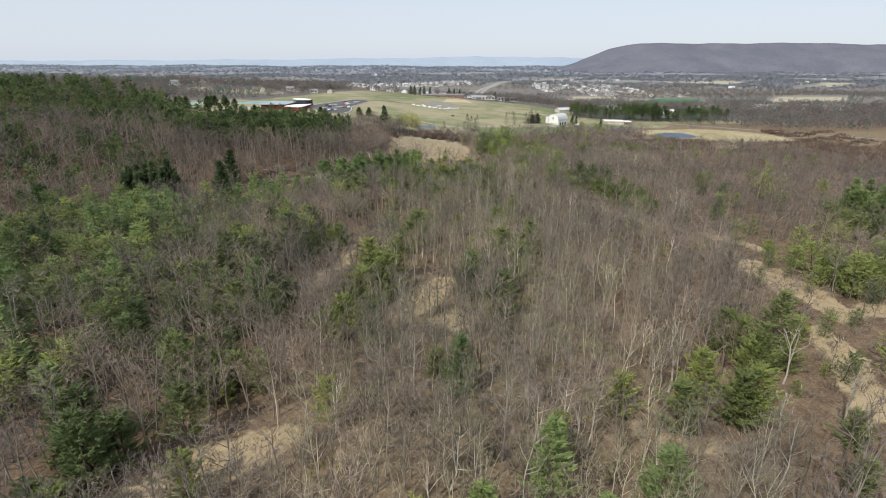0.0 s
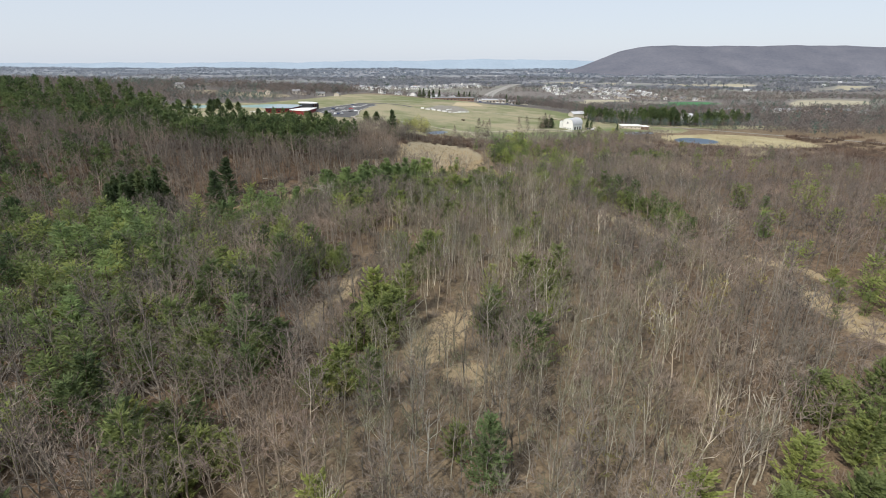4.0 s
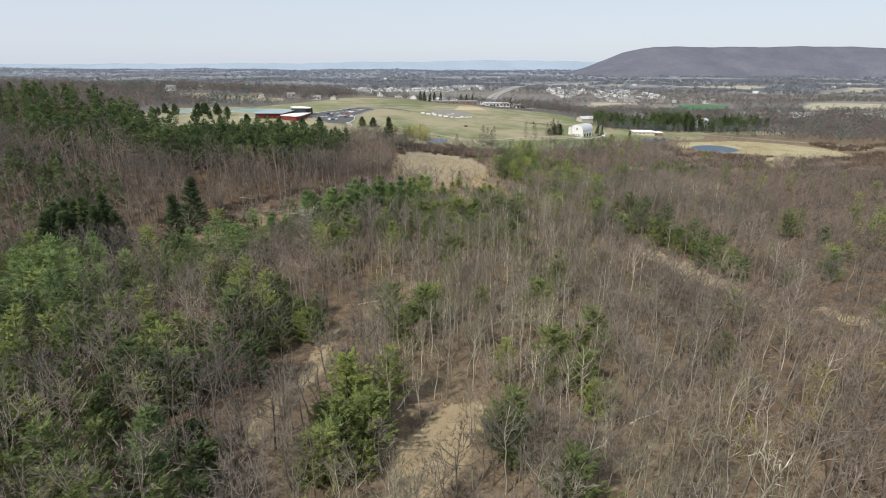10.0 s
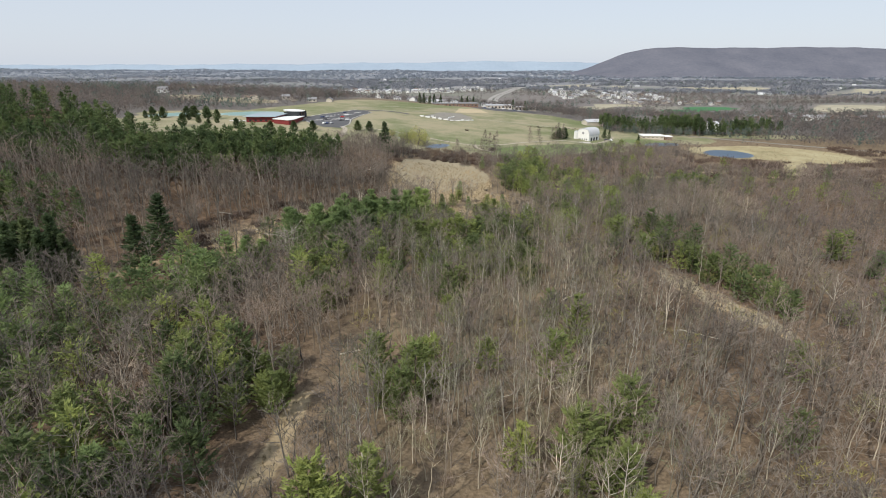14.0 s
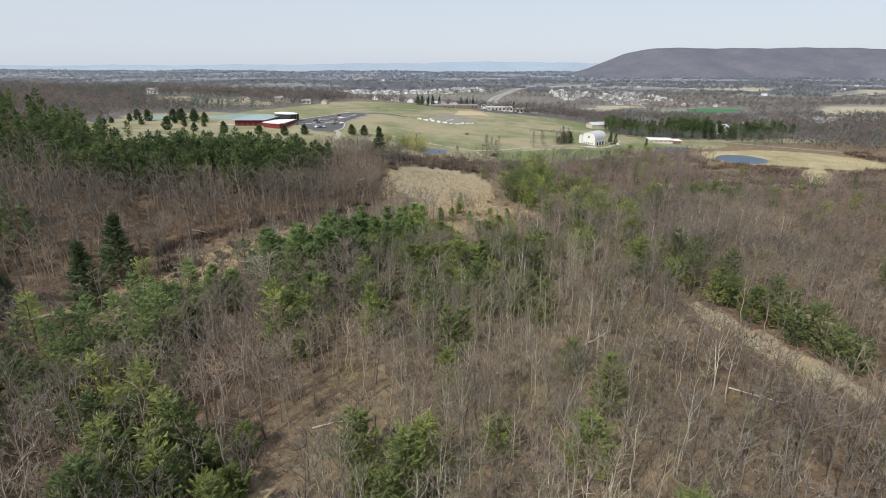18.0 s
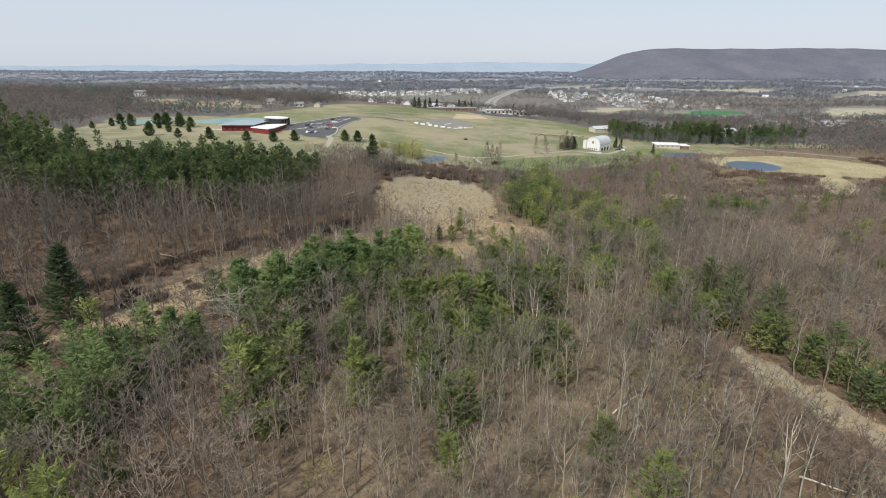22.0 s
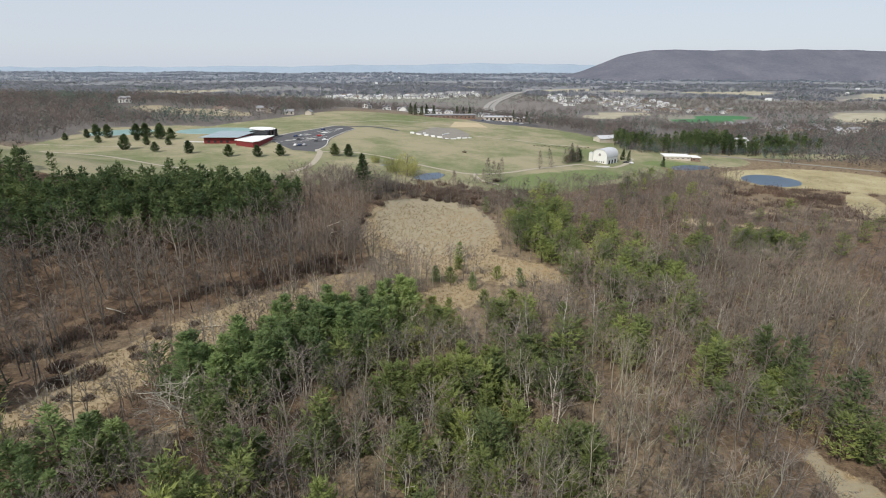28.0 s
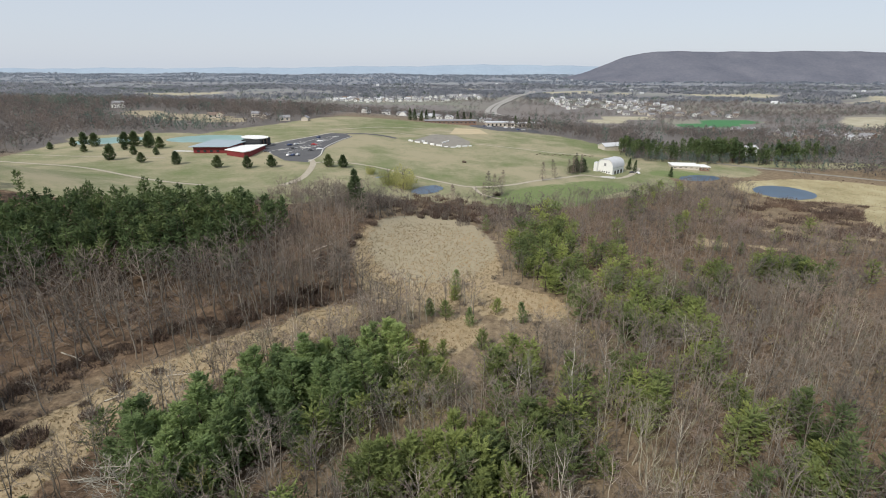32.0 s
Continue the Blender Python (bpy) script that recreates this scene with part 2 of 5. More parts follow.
def ground_material():
    m = Mat("ground", 0.95, 0.1)
    n1, n2, n3 = m.noise(0.05, 5), m.noise(0.45, 5), m.noise(2.4, 5)
    fine = m.math("ADD", m.math("MULTIPLY", n2, 0.5), m.math("MULTIPLY", n3, 0.5))
    litter = m.ramp(fine, [(0.32, (0.085, 0.063, 0.042)), (0.5, (0.202, 0.156, 0.104)), (0.68, (0.345, 0.273, 0.182))])
    straw = m.ramp(fine, [(0.28, (0.215, 0.165, 0.103)), (0.5, (0.34, 0.27, 0.17)), (0.75, (0.435, 0.357, 0.237))])
    broad = m.math("ADD", m.math("MULTIPLY", m.noise(0.011, 3), 0.45), m.math("MULTIPLY", n1, 0.3))
    green = m.ramp(m.math("ADD", broad, m.math("MULTIPLY", fine, 0.25)),
                   [(0.41, (0.15, 0.178, 0.08)), (0.48, (0.218, 0.22, 0.128)), (0.55, (0.318, 0.285, 0.188))])
    lush = m.mix(m.attr("valley").outputs["Fac"], m.ramp(fine, [(0.3, (0.125, 0.17, 0.07)), (0.7, (0.175, 0.215, 0.09))]), (0.07, 0.19, 0.085))
    # darker brown litter under dense woods, part of it the trees' shade
    damp = m.ramp(fine, [(0.32, (0.054, 0.036, 0.025)), (0.5, (0.135, 0.094, 0.064)), (0.7, (0.255, 0.182, 0.122))])
    # fields and scrub of the valley, parcel by parcel
    c = m.t.nodes.new("ShaderNodeTexCoord")
    stretch = m.t.nodes.new("ShaderNodeVectorMath")
    stretch.operation = "MULTIPLY"
    stretch.inputs[1].default_value = (0.0045, 0.009, 0.0)
    m.link(c.outputs["Object"], stretch.inputs[0])
    cells = m.node("ShaderNodeTexVoronoi", Scale=1.0)
    m.link(stretch.outputs[0], cells.inputs["Vector"])
    tone = m.t.nodes.new("ShaderNodeSeparateColor")
    m.link(cells.outputs["Color"], tone.inputs[0])
    parcel = m.ramp(tone.outputs[0], [(0.0, (0.165, 0.153, 0.147)), (0.45, (0.19, 0.17, 0.16)), (0.62, (0.205, 0.22, 0.165)), (0.8, (0.29, 0.27, 0.215)), (1.0, (0.18, 0.158, 0.146))])
    far = m.mix(0.45, parcel, m.ramp(n1, [(0.35, (0.17, 0.16, 0.154)), (0.65, (0.225, 0.21, 0.198))]))
    # ground blends to blue-grey down the valley: haze in its colour
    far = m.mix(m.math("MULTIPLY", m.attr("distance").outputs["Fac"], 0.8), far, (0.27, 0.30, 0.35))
    marsh = m.mix(m.math("MULTIPLY", n1, 0.5), m.ramp(fine, [(0.3, (0.265, 0.223, 0.157)), (0.7, (0.39, 0.337, 0.242))]), (0.29, 0.265, 0.17))

    def edge(name):
        f = m.math("ADD", m.attr(name).outputs["Fac"], m.math("MULTIPLY", m.math("SUBTRACT", n2, 0.5), 0.7))
        r = m.ramp(f, [(0.4, (0, 0, 0)), (0.6, (1, 1, 1))])
        return r

    floor = m.mix(m.attr("damp").outputs["Fac"], litter, damp)
    # hillside floor, slightly paled and greyed to carry distance haze
    floor = m.mix(m.attr("hillside").outputs["Fac"], floor, m.ramp(fine, [(0.3, (0.12, 0.11, 0.103)), (0.7, (0.185, 0.17, 0.159))]))
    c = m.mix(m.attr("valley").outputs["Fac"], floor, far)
    c = m.mix(edge("straw"), c, m.mix(m.attr("valley").outputs["Fac"], straw, m.ramp(n1, [(0.35, (0.33, 0.305, 0.22)), (0.65, (0.43, 0.395, 0.30))])))
    c = m.mix(edge("marsh"), c, marsh)
    hay = m.ramp(m.math("ADD", m.math("MULTIPLY", n1, 0.6), m.math("MULTIPLY", fine, 0.4)), [(0.36, (0.235, 0.205, 0.115)), (0.5, (0.345, 0.30, 0.178)), (0.64, (0.42, 0.375, 0.24))])
    c = m.mix(edge("hay"), c, hay)
    c = m.mix(edge("green"), c, green)
    c = m.mix(edge("lush"), c, lush)
    m.color(c)
    return m.bump(fine, 0.6, 0.3).m


def build_ground():
    xs, ys = axis(-5600, -320, 300, 5600, 4.0), axis(-1400, 24, 616, 5250, 4.0)
    gx, gy = np.meshgrid(xs, ys)
    z = land(gx, gy)
    w, h = len(xs), len(ys)
    idx = np.arange(w * h).reshape(h, w)
    faces = np.stack([idx[:-1, :-1], idx[:-1, 1:], idx[1:, 1:], idx[1:, :-1]], -1).reshape(-1, 4)
    straw = np.maximum(inside(gx, gy, OPEN), tan_field(gx, gy))
    lush = np.maximum(inside(gx, gy, ((66, 474, 52, 24, 40), (100, 505, 40, 18, 42), (185, 575, 26, 14, 10))) * 0.6, inside(gx, gy, GREEN_FIELDS))
    slope = -0.65 * (gx + 94) + 0.76 * (gy - 262)
    # where the floor colour darkens below the woods, painted shade included
    damp = smooth(2, 14, slope) * smooth(-18, -34, gx) * (1 - smooth(395, 425, gy))
    damp = np.maximum(damp, (0.18 + 0.8 * smooth(-15, -45, gx) + 0.6 * smooth(25, 60, gx)) * (1 - smooth(2, 14, slope)) * (1 - smooth(255, 290 + 50 * smooth(40, 100, gx), gy)))
    damp = np.maximum(damp, 0.9 * np.maximum(smooth(36, 70, gx) * smooth(255, 310, gy), smooth(-110, -150, gx) * smooth(540, 590, gy)) * (1 - smooth(880, 980, gy)))
    hillside = np.maximum(smooth(60, 110, gx) * smooth(590, 640, gy), smooth(-110, -150, gx) * smooth(520, 570, gy))
    damp = damp * (1 - 0.85 * smooth(150, 185, gx) * smooth(375, 410, gy))
    # distance: share of painted haze, growing from 1300 m to 4200 m
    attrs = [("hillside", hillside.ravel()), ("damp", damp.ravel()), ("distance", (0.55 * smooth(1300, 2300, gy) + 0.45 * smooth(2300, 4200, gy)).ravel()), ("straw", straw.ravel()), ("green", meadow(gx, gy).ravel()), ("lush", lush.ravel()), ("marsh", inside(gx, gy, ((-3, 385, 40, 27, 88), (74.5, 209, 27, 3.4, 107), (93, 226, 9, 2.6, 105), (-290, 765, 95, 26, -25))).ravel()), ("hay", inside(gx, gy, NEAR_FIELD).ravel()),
             ("valley", smooth(760, 1000, gy - 110 * smooth(-120, -220, gx)).ravel())]
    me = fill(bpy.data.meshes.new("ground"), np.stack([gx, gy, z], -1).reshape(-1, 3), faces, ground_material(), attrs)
    me.polygons.foreach_set("use_smooth", np.ones(len(faces), bool))
    tagged(new("ground", me), "leaf-littered woodland floor running into dry and mown grassland", "ground", kind="structure")


build_ground()


def part(name, bm, material, parent=None, label=""):
    """Links a bmesh as one mesh object, under a thing or a part."""
    me = bpy.data.meshes.new(name)
    bm.to_mesh(me)
    bm.free()
    me.materials.append(material)
    ob = new(name, me)
    ob.parent = parent
    if label:
        ob["label"] = label
    return ob


def draped(name, outline, mat, lift, label, category, step=4.0):
    """A sheet over the ground inside a closed outline."""
    bm = bmesh.new()
    bm.faces.new([bm.verts.new((x, y, 0)) for x, y in outline])
    lo = [min(p[k] for p in outline) for k in (0, 1)]
    hi = [max(p[k] for p in outline) for k in (0, 1)]
    for k in (0, 1):
        v = lo[k] + step
        while v < hi[k]:
            co, no = [0, 0, 0], [0, 0, 0]
            co[k], no[k] = v, 1
            bmesh.ops.bisect_plane(bm, geom=bm.verts[:] + bm.edges[:] + bm.faces[:], plane_co=co, plane_no=no)
            v += step
    for v in bm.verts:
        v.co.z = gz(v.co.x, v.co.y) + lift
    ob = part(name, bm, mat)
    return tagged(ob, label, category, kind="structure")


def strip(points, width):
    """The outline of a way along a line of points, smoothed."""
    p = [Vector((*q, 0)) for q in points]
    fine = []
    for i in range(len(p) - 1):
        a, b, c, d = p[max(i - 1, 0)], p[i], p[i + 1], p[min(i + 2, len(p) - 1)]
        for k in range(6):
            t = k / 6
            fine.append(0.5 * (2 * b + (c - a) * t + (2 * a - 5 * b + 4 * c - d) * t * t + (3 * b - a - 3 * c + d) * t ** 3))
    fine.append(p[-1])
    return fine, width


def way(name, points, width, mat, lift, label, category):
    """A road or path as a ribbon laid over the ground, with a slight thickness."""
    fine, w = strip(points, width)
    bm = bmesh.new()
    rows = []
    for i, q in enumerate(fine):
        f = (fine[min(i + 1, len(fine) - 1)] - fine[max(i - 1, 0)]).normalized()
        s = Vector((f.y, -f.x, 0))
        row = []
        for k in (-0.5, 0.0, 0.5):
            v = q + s * w * k
            row.append(bm.verts.new((v.x, v.y, gz(v.x, v.y) + lift)))
        rows.append(row)
    for a, b in zip(rows, rows[1:]):
        for k in (0, 1):
            bm.faces.new((a[k], a[k + 1], b[k + 1], b[k]))
    ob = part(name, bm, mat)
    return tagged(ob, label, category, kind="structure")


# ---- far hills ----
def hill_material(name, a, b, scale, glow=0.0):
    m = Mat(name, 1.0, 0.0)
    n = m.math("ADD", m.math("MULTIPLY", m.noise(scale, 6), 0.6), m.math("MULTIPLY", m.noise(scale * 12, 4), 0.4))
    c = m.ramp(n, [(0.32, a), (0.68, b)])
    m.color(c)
    # emission in the surface colour imitates the brightness of haze
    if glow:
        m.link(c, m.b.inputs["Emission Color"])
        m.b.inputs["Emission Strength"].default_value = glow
    return m.m


def ridge(name, y, depth, xs, tops, mat, label, wobble=6.0, cols=160, base=-20):
    """A long wooded hill across the valley."""
    gx = np.linspace(xs[0], xs[-1], cols)
    top = np.interp(gx, xs, tops)
    top = top + wobble * (np.sin(gx * 0.006) * 0.4 + np.sin(gx * 0.017 + 2) * 0.3 + np.sin(gx * 0.04) * 0.15)
    us = np.linspace(-1, 1, 25)
    verts = []
    for u in us:
        for x, tz in zip(gx, top):
            s = max(0.0, 1 - abs(u)) ** 0.8
            crease = 1 + 0.10 * math.sin(x * 0.011 + u * 2) * (1 - s)
            verts.append((x, y + u * depth * crease, base + (tz - base) * min(1.0, s * 1.02)))
    idx = np.arange(len(verts)).reshape(len(us), cols)
    faces = np.stack([idx[:-1, :-1], idx[:-1, 1:], idx[1:, 1:], idx[1:, :-1]], -1).reshape(-1, 4)
    me = fill(bpy.data.meshes.new(name), verts, faces, mat)
    me.polygons.foreach_set("use_smooth", np.ones(len(faces), bool))
    return tagged(new(name, me), label, "hill", kind="structure")


# the mountain's blue-grey tones include the haze of distance
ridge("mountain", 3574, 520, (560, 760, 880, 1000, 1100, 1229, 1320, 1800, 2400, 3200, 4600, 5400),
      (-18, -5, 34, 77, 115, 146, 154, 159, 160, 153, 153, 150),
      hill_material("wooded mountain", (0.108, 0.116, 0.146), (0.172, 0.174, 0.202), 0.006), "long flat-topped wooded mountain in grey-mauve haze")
# horizon hills take their haze from blue colour and emission
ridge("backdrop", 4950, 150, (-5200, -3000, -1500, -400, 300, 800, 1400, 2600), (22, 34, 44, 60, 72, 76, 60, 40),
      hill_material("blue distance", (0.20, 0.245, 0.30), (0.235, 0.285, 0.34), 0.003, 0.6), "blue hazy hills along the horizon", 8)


# ---- plants: each model is a pair of triangle soups, wood and crown ----
def tube(points, radii, sides=5):
    p = np.array([tuple(q) for q in points], float)
    n = len(p)
    d = np.gradient(p, axis=0)
    d /= np.linalg.norm(d, axis=1)[:, None] + 1e-9
    ref = np.where(np.abs(d[:, 2:3]) > 0.9, np.array([[1.0, 0, 0]]), np.array([[0, 0, 1.0]]))
    u = np.cross(d, ref)
    u /= np.linalg.norm(u, axis=1)[:, None] + 1e-9
    w = np.cross(d, u)
    a = np.arange(sides) * 2 * math.pi / sides
    ring = p[:, None] + np.asarray(radii)[:, None, None] * (np.cos(a)[None, :, None] * u[:, None] + np.sin(a)[None, :, None] * w[:, None])
    v = ring.reshape(-1, 3)
    f = []
    for i in range(n - 1):
        for k in range(sides):
            q, r = i * sides + k, i * sides + (k + 1) % sides
            f += [(q, r, r + sides), (q, r + sides, q + sides)]
    return v, np.array(f)


def blades(a, b, width, rng):
    """Thin pointed slivers from the points a to the points b."""
    a, b = np.asarray(a, float), np.asarray(b, float)
    d = b - a
    s = np.cross(d, rng.normal(size=a.shape))
    s /= np.linalg.norm(s, axis=1)[:, None] + 1e-9
    s *= np.asarray(width).reshape(-1, 1) / 2
    v = np.stack([a - s, a + s, b], 1).reshape(-1, 3)
    return v, np.arange(len(v)).reshape(-1, 3)


def leaves(c, size, along, flat, rng, face=None):
    """Small free triangles round the points c that lean along a direction and turn a side to face."""
    n = len(c)
    d = along + rng.normal(size=(n, 3)) * flat
    d /= np.linalg.norm(d, axis=1)[:, None] + 1e-9
    side = rng.normal(size=(n, 3))
    if face is not None:
        side = side * 0.45 + face
    s = np.cross(d, side)
    s /= np.linalg.norm(s, axis=1)[:, None] + 1e-9
    size = np.asarray(size).reshape(-1, 1)
    v = np.stack([c - d * size * 0.48 - s * size * 0.25, c - d * size * 0.34 + s * size * 0.28, c + d * size * 0.62], 1)
    return v.reshape(-1, 3), np.arange(3 * n).reshape(-1, 3)


def soup(pieces):
    vs, fs, k = [], [], 0
    for v, f in pieces:
        vs.append(v)
        fs.append(f + k)
        k += len(v)
    return np.concatenate(vs), np.concatenate(fs)


def unit(v):
    v = np.asarray(v, float)
    return v / (np.linalg.norm(v) + 1e-9)


def bare_tree(seed, height, spread, limbs, twigs, low=0.4, sides=5, girth=0.17, fork=False, blade=0.05, branches=5, whole=True, splay=1.0):
    """A leafless broadleaf tree: stem, limbs that rise to a domed crown, branches on the limbs, sprays of fine twigs on the branches."""
    rng = np.random.default_rng(seed)
    knots = 7 if whole else 5
    bend = rng.normal(size=(knots, 2)) * 0.2 / knots * height
    bend[0] = 0
    us = np.linspace(0, 1, knots)
    stem = np.column_stack([np.cumsum(bend * 0.45, 0), us * height * 0.9])
    wood = [tube(stem, girth * (1 - us * 0.85), sides)]
    if fork:
        a = rng.uniform(0, 6.28)
        o = np.array([math.cos(a), math.sin(a), 0])
        base = stem[2]
        p = [base + o * spread * 0.3 * t ** 0.8 + np.array([0, 0, height * 0.5 * t]) for t in (0, 0.3, 0.65, 1)]
        wood.append(tube(p, girth * np.array([0.7, 0.55, 0.38, 0.12]), sides))
    tall = (1 - low) * height * 0.5
    heart = stem[knots // 2] * (1, 1, 0) + (0, 0, low * height + tall * 0.85)
    ba, bb, bw, ta, tb, tw = [], [], [], [], [], []
    ga = rng.uniform(0, 6.28)
    per = max(2, round(twigs / (limbs * branches)))
    for i in range(limbs):
        g = (i + rng.uniform(0, 0.8)) / limbs
        u = low + (0.86 - low) * g
        base = np.array([np.interp(u, us, stem[:, k]) for k in range(3)])
        ga += 2.4 + rng.normal() * 0.5
        rise = (-0.12 + 1.35 * g) / splay + rng.normal() * 0.12
        reach = rng.uniform(0.78, 1.12)
        tip = heart + reach * np.array([math.cos(ga) * math.cos(rise) * spread, math.sin(ga) * math.cos(rise) * spread, math.sin(rise) * tall])
        tip[2] = max(tip[2], base[2] + 0.25 * spread)
        long = np.linalg.norm(tip - base)
        mid = base + (tip - base) * (0.58, 0.58, 0.42) + rng.normal(size=3) * 0.05 * long
        r = girth * (0.5 - 0.28 * u)
        wood.append(tube([base, mid, tip], [r, r * 0.6, r * 0.15], 3) if whole else tube([base, tip], [r, r * 0.2], 3))
        for k in range(branches):
            f = 0.3 + 0.7 * (k + rng.uniform(0, 0.9)) / branches
            p = base + (mid - base) * min(1, f * 2) + (tip - mid) * max(0, f * 2 - 1)
            q = p + (tip + rng.normal(size=3) * (0.36 * spread, 0.36 * spread, 0.26 * tall) - p) * rng.uniform(0.5, 0.9)
            d = unit(q - p)
            off = unit(q - heart)
            ba.append(p)
            bb.append(q)
            bw.append(max(blade * 1.35, 0.07))
            for _ in range(per):
                a = p + (q - p) * rng.uniform(0.3, 1.0)
                e = unit(d * 0.6 + off * 0.6 + rng.normal(size=3) * 0.36 + np.array([0, 0, 0.42]))
                ta.append(a)
                tb.append(a + e * rng.uniform(0.5, 1.15) * (0.5 + 0.14 * spread))
                tw.append(blade * rng.uniform(0.6, 1.2))
    return soup(wood), soup([blades(ba, bb, bw, rng), blades(ta, tb, tw, rng)])


def sprays(a, d, long, wide, face, rng):
    """Pointed flat sprays of needles that start at the points a and turn a side to face."""
    d = d / (np.linalg.norm(d, axis=1)[:, None] + 1e-9)
    s = np.cross(d, face + rng.normal(size=d.shape) * 0.45)
    s /= np.linalg.norm(s, axis=1)[:, None] + 1e-9
    long, wide = np.asarray(long).reshape(-1, 1), np.asarray(wide).reshape(-1, 1) / 2
    v = np.stack([a - d * long * 0.2 - s * wide, a - d * long * 0.2 + s * wide, a + d * long * 0.8], 1).reshape(-1, 3)
    return v, np.arange(len(v)).reshape(-1, 3)


def pine_tree(seed, height, reach, whorls, boughs, tufts, low=0.2, size=0.8, droop=0.0, ragged=0.25, power=0.8, per=3, girth=0.19, blunt=0.36):
    """An evergreen: whorls of boughs that carry feathered sprays of needles to both sides and upwards."""
    rng = np.random.default_rng(seed)
    us = np.linspace(0, 1, 5)
    stem = np.column_stack([rng.normal(size=(5, 2)).cumsum(0) * 0.012 * height * us[:, None], us * height * 0.97])
    wood = [tube(stem, girth * (1 - us * 0.85), 5)]
    cs, ds, ss, fs = [], [], [], []
    up = np.array([0, 0, 1.0])
    lobe = rng.uniform(0, 6.28, 3)
    for i in range(whorls):
        u = low + (1 - low) * (i + 0.35 * rng.uniform(-1, 1)) / whorls
        base = np.array([np.interp(u, us, stem[:, k]) for k in range(3)])
        g = (u - low) / (1 - low)
        r = reach * max(0.08, 1 - g) ** power * (0.6 + 0.4 * min(1.0, g / 0.2 + 0.35))
        a0 = rng.uniform(0, 6.28)
        for k in range(boughs):
            a = a0 + k * 6.283 / boughs + rng.normal() * 0.25
            long = r * (1 + rng.uniform(-1, 1) * ragged + 0.5 * ragged * math.sin(2 * a + lobe[i % 3]))
            flat = np.array([math.cos(a), math.sin(a), 0])
            side = np.array([-math.sin(a), math.cos(a), 0])
            rise = 0.4 - droop + 0.45 * u
            for j in range(tufts):
                f = 1 - 0.72 * (j + rng.uniform(0, 0.8)) / tufts
                c = base + (flat + up * (rise * f + 0.12 * (f - 0.6))) * long * f
                for q in range(per):
                    turn = rng.uniform(-1.15, 1.15) * (1.05 - 0.35 * f)
                    cs.append(c + rng.normal(size=3) * size * 0.2)
                    ds.append(flat * math.cos(turn) + side * math.sin(turn) * 1.2 + up * rng.uniform(0.0, 0.95))
                    ss.append(size * rng.uniform(0.7, 1.3) * (0.75 + 0.25 * min(1, r)))
                    fs.append(up + flat * 0.6)
    top = stem[-1]
    for q in range(per * 4):
        cs.append(top + rng.normal(size=3) * size * 0.22 - np.array([0, 0, 0.5]))
        ds.append(np.array([rng.normal() * 0.5, rng.normal() * 0.5, 1.0]))
        ss.append(size)
        fs.append(np.array([math.cos(q), math.sin(q), 0.3]))
    return soup(wood), sprays(np.array(cs), np.array(ds), np.array(ss), np.array(ss) * blunt, np.array(fs), rng)


def bush(seed, radius, height, count, blade=0.05):
    """A thicket of many thin stems."""
    rng = np.random.default_rng(seed)
    a, d = rng.uniform(0, 6.28, count), np.sqrt(rng.uniform(0, 1, count))
    base = np.column_stack([np.cos(a) * d * radius * 0.75, np.sin(a) * d * radius * 0.75, np.zeros(count)])
    up = np.column_stack([np.cos(a) * 0.45 * d, np.sin(a) * 0.45 * d, np.ones(count)]) + rng.normal(size=(count, 3)) * 0.25
    tip = base + up * (height * rng.uniform(0.55, 1.0, count) * (1.1 - 0.45 * d))[:, None]
    main = blades(base, tip, np.full(count, blade * 1.3), rng)
    f = rng.uniform(0.3, 0.9, (count, 1))
    p = base + (tip - base) * f
    side = blades(p, p + rng.normal(size=(count, 3)) * height * 0.16 + np.array([0, 0, height * 0.2]), np.full(count, blade), rng)
    return soup([main, side])


def far_tree(seed, height, radius, count, piece=0.6):
    """A tree seen from afar: a ragged heap of small pieces."""
    rng = np.random.default_rng(seed)
    d = rng.normal(size=(count, 3))
    d /= np.linalg.norm(d, axis=1)[:, None]
    c = d * (rng.uniform(0.3, 1, (count, 1)) ** 0.5) * np.array([radius, radius, height * 0.42]) + np.array([0, 0, height * 0.55])
    up = np.column_stack([d[:, 0] * 0.6, d[:, 1] * 0.6, np.full(count, 0.8)])
    return leaves(c, rng.uniform(0.7, 1.3, count) * radius * piece, up, 0.5, rng, d + (0, 0, 0.7))


def soup_mesh(name, vf, mat):
    return fill(bpy.data.meshes.new(name), vf[0], vf[1], mat)


